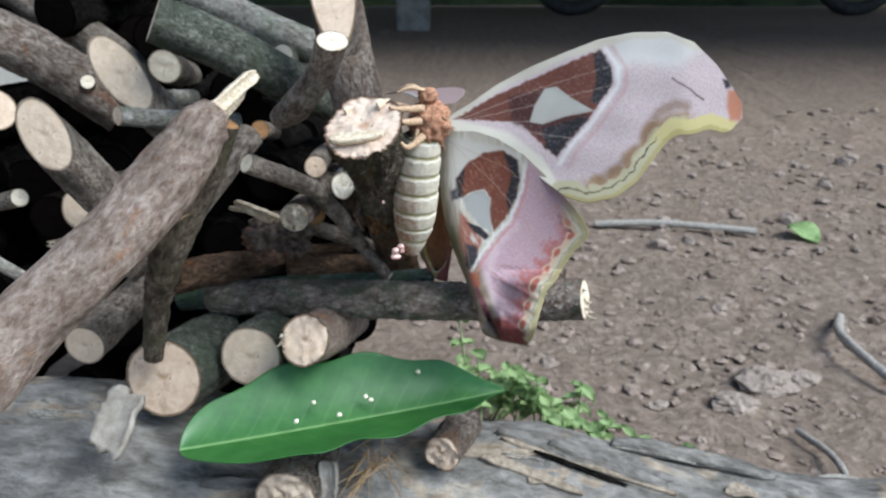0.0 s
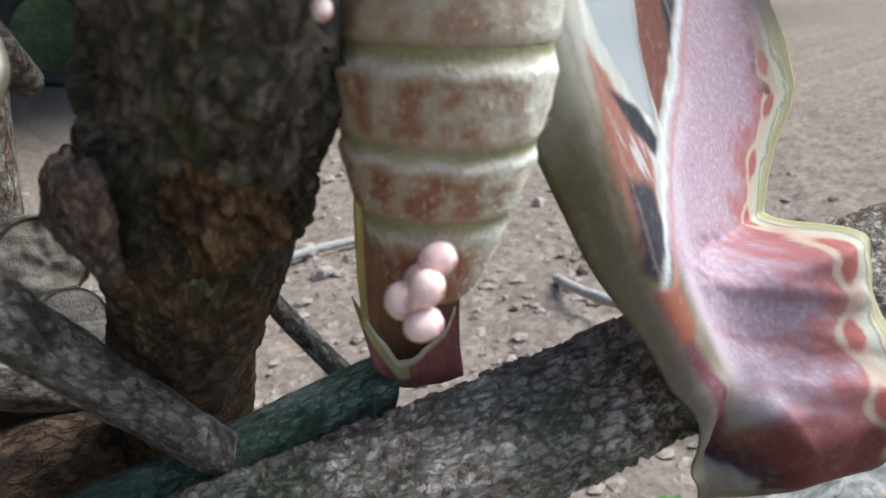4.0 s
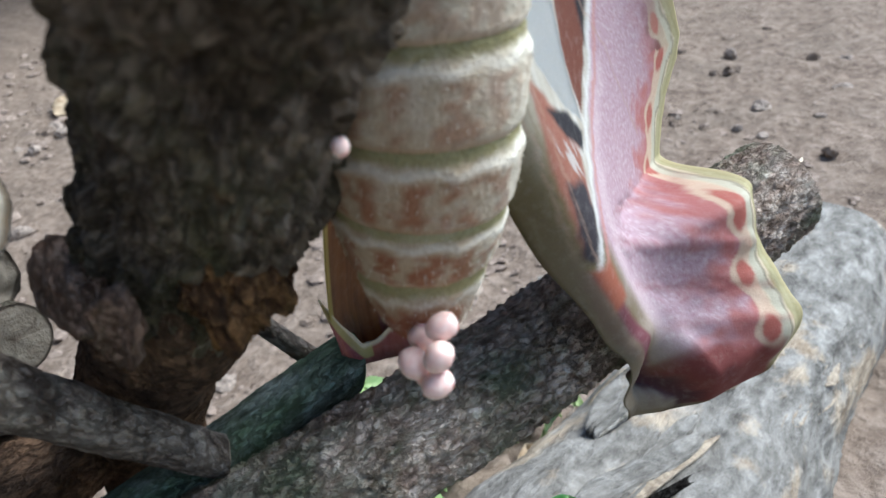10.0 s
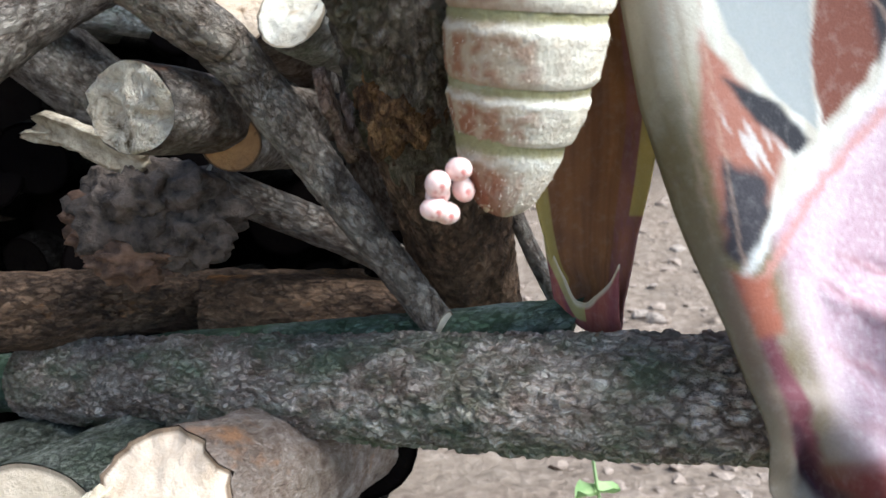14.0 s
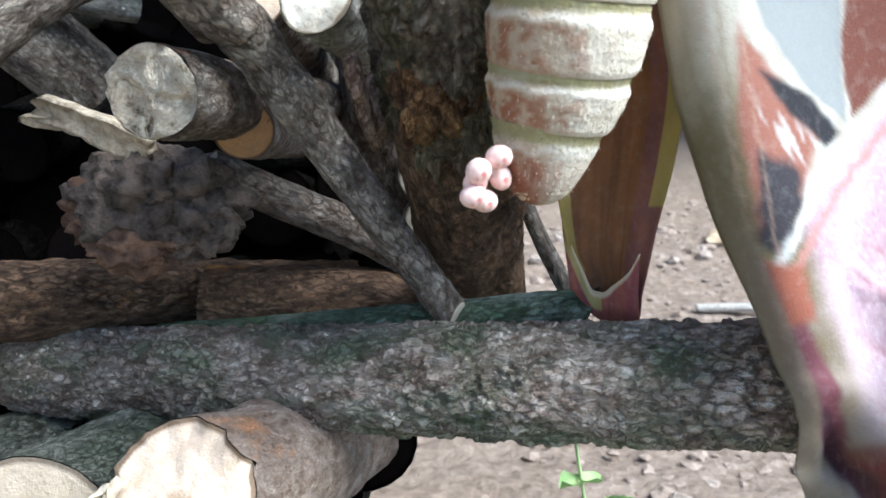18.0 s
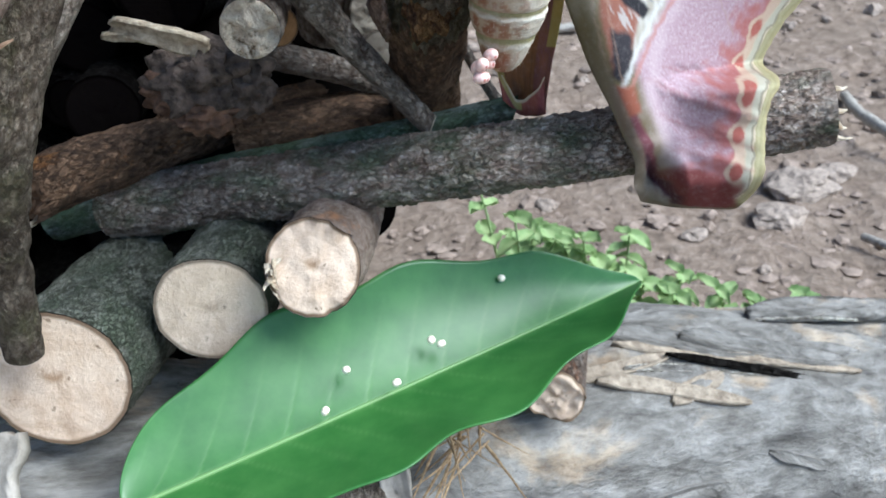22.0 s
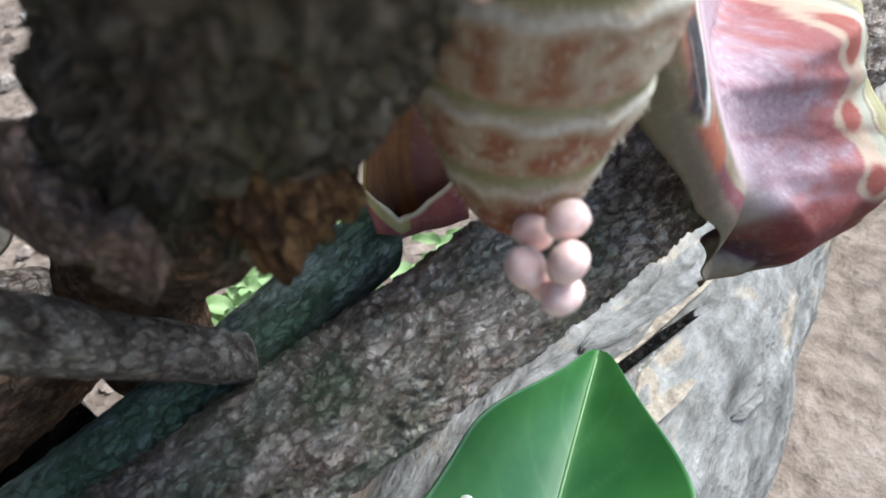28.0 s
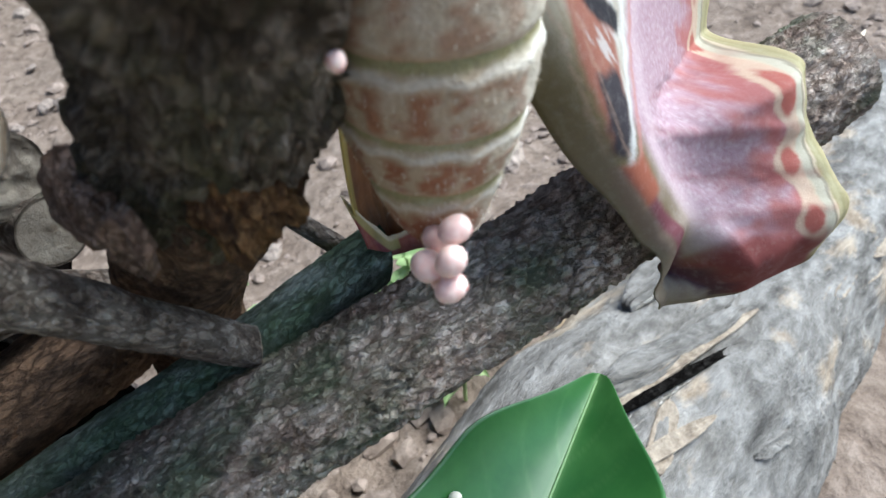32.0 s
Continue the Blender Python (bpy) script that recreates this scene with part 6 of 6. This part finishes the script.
# ---- the yard ----
def stones():
    rg = random.Random(4)
    for k in range(150):
        x, y = rg.uniform(0.05, 1.0), rg.uniform(0.1, 1.3)
        s = rg.uniform(0.004, 0.013) * (0.7 + 0.6 * y)
        z = ground_height(x, y) + s * 0.2
        v, f = blob((0, 0, 0), (s, s * rg.uniform(0.6, 1), s * rg.uniform(0.4, 0.8)), 0.45, 1.5, k, 10, 7)
        ob = new("stone", mesh_of("stone", v, f, STONE if k % 3 else SOIL, smooth=False))
        ob.location, ob.rotation_euler = (x, y, z), (0, 0, rg.uniform(0, 6))
        tagged(ob, "small dusty stone lying on the soil", "stone", "stones on the soil")
    for x, y, s in ((0.316, 0.343, 0.03), (0.27, 0.3, 0.02), (0.36, 0.36, 0.018)):
        v, f = blob((0, 0, 0), (s, s * 0.7, s * 0.45), 0.4, 1.4, x * 50, 20, 14)
        ob = new("stone", mesh_of("stone", v, f, STONE, smooth=False))
        ob.location = (x, y, ground_height(x, y) + s * 0.2)
        tagged(ob, "pale brown stone lying on the soil", "stone", "stones on the soil")


stones()


def clods():
    """Crumbs and clods of earth, far too many to count."""
    rg = np.random.RandomState(5)
    ico = bmesh.new()
    bmesh.ops.create_icosphere(ico, subdivisions=1, radius=1)
    base = np.array([v.co[:] for v in ico.verts])
    tris = np.array([[v.index for v in f.verts] for f in ico.faces])
    ico.free()
    V, F, n = [], [], 0
    for k in range(3600):
        far = rg.rand()
        y = 0.1 + 1.7 * far**1.6
        x = rg.uniform(-0.03, 0.45 + 0.9 * y)
        s = 0.0022 + 0.0075 * rg.rand() ** 3 * (0.8 + y)
        jag = 1 + 0.35 * rg.uniform(-1, 1, (len(base), 1))
        p = base * jag * s * np.array((1, rg.uniform(0.6, 1), rg.uniform(0.25, 0.5)))
        a = rg.uniform(0, 6.3)
        ca, sa = math.cos(a), math.sin(a)
        p = np.stack([p[:, 0] * ca - p[:, 1] * sa + x, p[:, 0] * sa + p[:, 1] * ca + y, p[:, 2] + ground_height(x, y) + 0.05 * s], 1)
        V.append(p)
        F.append(tris + n)
        n += len(base)
    ob = new("clods", mesh_of("clods", np.concatenate(V), np.concatenate(F), CLOD, smooth=False))
    tagged(ob, "crumbs and clods of brown earth", "soil", kind="stuff")


clods()


def wall(name, centre, size):
    b = bmesh.new()
    bmesh.ops.create_cube(b, size=1)
    for v in b.verts:
        v.co = Vector((v.co.x * size[0], v.co.y * size[1], v.co.z * size[2]))
    me = bpy.data.meshes.new(name)
    b.to_mesh(me)
    me.materials.append(PLASTER)
    ob = new(name, me)
    ob.location = centre
    tagged(ob, "plain unseen wall, added to hold light off the west side", "wall", kind="structure")


# not a known wall: added out of view to darken the west side
wall("shade_wall_west", (-1.4, 1.0, 0.45), (0.15, 5.0, 1.5))


def weed(x, y, h, seed):
    """A small seedling: stems with opposite pairs of pointed leaves."""
    rg = random.Random(seed)
    z0 = ground_height(x, y)
    t = thing("weed", (x, y, z0), "small light green weed growing in the soil", "weed", "weeds by the pile")
    for s in range(2):
        lean = np.array((rg.uniform(-0.5, 0.5), rg.uniform(-0.5, 0.3), 1.0))
        base = np.array((x + rg.uniform(-0.006, 0.006), y + rg.uniform(-0.006, 0.006), z0))
        tip = base + unit(lean) * h * rg.uniform(0.6, 1.0)
        v, f, g, a, b = tube([base, (base + tip) / 2 + 0.002, tip], [0.0009, 0.0008, 0.0006], 6, 0.006, 0.0)
        stem = made("stem", v, f, WEED, t, attrs=[("vein", "FLOAT", [0.5] * len(v))])
        for k in range(8):
            q = base + (tip - base) * (0.45 + 0.55 * (k // 2) / 3)
            th = rg.uniform(0, 0.8) + (k % 2) * math.pi + (k // 2) * 1.57
            d = unit((math.cos(th), math.sin(th), rg.uniform(0.0, 0.5)))
            ln, wd = rg.uniform(0.007, 0.0155), rg.uniform(0.0034, 0.0066)
            droop = rg.uniform(0.001, 0.008)
            side = unit(np.cross(d, (0, 0, 1)))
            up = np.cross(side, d)
            vv, vein = [], []
            for i in range(7):
                f0 = i / 6
                ww = wd * math.sin(math.pi * (0.06 + 0.9 * f0)) ** 0.8 * (1.15 - 0.4 * f0)
                for j in (-1, -0.5, 0, 0.5, 1):
                    vv.append(q + d * ln * f0 + side * ww * j + up * (0.003 * abs(j) - droop * f0 * f0 + 0.0007 * math.sin(9 * f0 + 5 * j + k)))
                    vein.append(0.7 if j == 0 else 0.0)
            ff = [(i * 5 + j, i * 5 + j + 1, i * 5 + j + 6, i * 5 + j + 5) for i in range(6) for j in range(4)]
            made("leaf", vv, ff, WEED, stem, attrs=[("vein", "FLOAT", vein)])


for k, (x, y, h) in enumerate(((0.036, 0.215, 0.058), (0.055, 0.2, 0.052), (0.05, 0.24, 0.045), (0.075, 0.2, 0.058), (0.09, 0.185, 0.052), (0.1, 0.205, 0.045), (0.085, 0.16, 0.058), (0.11, 0.165, 0.052), (0.15, 0.15, 0.052), (0.165, 0.155, 0.038), (0.07, 0.15, 0.038), (0.022, 0.163, 0.1))):
    weed(x, y, h, k)


def root(pts, r, label="thin dry root lying on the soil"):
    p = [(x, y, ground_height(x, y) + r * 0.6 + h) for x, y, h in pts]
    v, f, g, a, b = tube(p, [r, r, r * 0.7][: 2] + [r] * (len(p) - 2), 10, 0.006, 0.25, seed=int(r * 1e5))
    ob = new("root", mesh_of("root", v, f, ROOT, p[0]))
    ob.location = p[0]
    tagged(ob, label, "root", "roots on the soil")


root([(0.25, 0.86, 0.004), (0.36, 0.85, 0.008), (0.5, 0.82, 0.004)], 0.006, "straight dry stick lying on the soil")
root([(0.26, 0.16, 0.01), (0.31, 0.17, 0.012), (0.37, 0.14, 0.004)], 0.003)
root([(0.3, 0.15, 0.012), (0.31, 0.2, 0.012), (0.305, 0.25, 0.006)], 0.003)
root([(0.44, 0.33, 0.01), (0.43, 0.42, 0.02), (0.47, 0.5, 0.006)], 0.005)


def dry_leaf(x, y, s, material, label):
    verts, faces, n = [], [], 12
    z = ground_height(x, y)
    for i in range(n + 1):
        f = i / n
        w = 0.42 * math.sin(math.pi * f) ** 0.8
        for j in range(7):
            q = j / 3 - 1
            verts.append((s * (f - 0.5), s * w * q, s * (0.12 * q * q + 0.12 * math.sin(f * 5)) + 0.006))
    faces = [(i * 7 + j, i * 7 + j + 1, i * 7 + j + 8, i * 7 + j + 7) for i in range(n) for j in range(6)]
    me = mesh_of("fallen_leaf", verts, faces, material, attrs=[("vein", "FLOAT", [0.0] * len(verts))])
    ob = new("fallen_leaf", me)
    ob.location = (x, y, z)
    ob.rotation_euler = (0, 0, x * 9)
    m = ob.modifiers.new("thick", "SOLIDIFY")
    m.thickness = 0.0008
    tagged(ob, label, "leaf", "fallen leaves")


dry_leaf(0.57, 0.81, 0.062, WEED, "fallen green leaf on the soil")
dry_leaf(0.4, 1.24, 0.07, DRYLEAF, "dry pale leaf on the soil")
dry_leaf(0.135, 0.13, 0.03, DRYLEAF, "dry pale leaf by the trunk")


def tyre(x, y):
    z = ground_height(x, y)
    t = thing("wheel", (x, y, z), "black tyre of a parked motorcycle", "wheel", "wheels of the parked motorcycle")
    verts, faces, nu, nv = [], [], 72, 14
    for i in range(nu):
        a = 2 * math.pi * i / nu
        for j in range(nv):
            b = 2 * math.pi * j / nv
            r = 0.25 + 0.045 * math.cos(b)
            verts.append((x + r * math.cos(a), y + 0.045 * math.sin(b), z + 0.29 + r * math.sin(a)))
    faces = [(i * nv + j, ((i + 1) % nu) * nv + j, ((i + 1) % nu) * nv + (j + 1) % nv, i * nv + (j + 1) % nv) for i in range(nu) for j in range(nv)]
    made("tyre", verts, faces, RUBBER, t)


tyre(0.84, 4.7)
tyre(2.65, 4.7)


def post():
    x, y = -0.16, 3.9
    z = ground_height(x, y) - 0.05
    b = bmesh.new()
    bmesh.ops.create_cube(b, size=1)
    for v in b.verts:
        v.co = Vector((v.co.x * 0.18, v.co.y * 0.18, (v.co.z + 0.5) * 1.6))
    bmesh.ops.bevel(b, geom=b.edges[:], offset=0.012, segments=2, affect="EDGES")
    me = bpy.data.meshes.new("post")
    b.to_mesh(me)
    me.materials.append(CONCRETE)
    ob = new("post", me)
    ob.location = (x, y, z)
    tagged(ob, "rough grey concrete post standing in the yard", "post")


post()


def shelter():
    """Roof added over the parked motorcycle, held by the post, shading far ground."""
    b = bmesh.new()
    bmesh.ops.create_cube(b, size=1)
    for v in b.verts:
        v.co = Vector((v.co.x * 9.0, v.co.y * 4.6, v.co.z * 0.12 + (0.25 if v.co.y < 0 else 0)))
    bmesh.ops.bevel(b, geom=b.edges[:], offset=0.01, segments=1, affect="EDGES")
    me = bpy.data.meshes.new("shade_roof")
    b.to_mesh(me)
    me.materials.append(CONCRETE)
    ob = new("shade_roof", me)
    ob.location = (1.0, 3.9, 1.62)
    tagged(ob, "plain roof added over the parked motorcycle to shade the far ground", "roof", kind="structure")


shelter()


def backdrop():
    """A dim hedge far behind the yard."""
    m = plain("far_hedge", (0.008, 0.012, 0.006), (0.035, 0.05, 0.02), 3, 0.95, 0.05)
    verts, faces = [], []
    n = 60
    for i in range(n + 1):
        x = -30 + 60 * i / n
        # upper rows are added out of view, to block sky light
        for z in (-0.5, 1.5, 4.0, 7.0):
            verts.append((x, 6.6 + 0.8 * noise.noise(Vector((x * 0.6, z, 0))) + 0.2 * z, z))
    faces = [(i * 4 + j, (i + 1) * 4 + j, (i + 1) * 4 + j + 1, i * 4 + j + 1) for i in range(n) for j in range(3)]
    ob = new("backdrop", mesh_of("backdrop", verts, faces, m))
    tagged(ob, "dark hedge far behind the yard", "backdrop", kind="structure")


backdrop()


def motions():
    """The abdomen's tip sinks and rises as the moth lays, and the eggs that stick to it go along."""
    sway = [(0, 0, 0), (2, 0, 0.3), (4, 0, 0.8), (6.5, 0, 0.8), (8, 0, 0.2), (9.5, 0, 0), (10.8, 0, -1.3), (12, -0.4, -0.3), (13, -0.8, 0), (15, -1.8, 0), (17.5, -1.8, 0), (20, -0.8, -0.2), (22, 0, 0), (23.2, 0, -0.6), (24.2, 0, -1.3), (26, 0, -0.4), (28, 0, 0.5), (32, 0, 0.5)]
    for ob, share in [(e, 1.0) for e in EGGS] + [(SEGMENTS[6], 0.6), (SEGMENTS[5], 0.3), (SEGMENTS[4], 0.12)]:
        x, y, z = ob.location
        walk(ob, [(t, pose(x + share * g / 1000, y, z + share * h / 1000)) for t, g, h in sway])


motions()
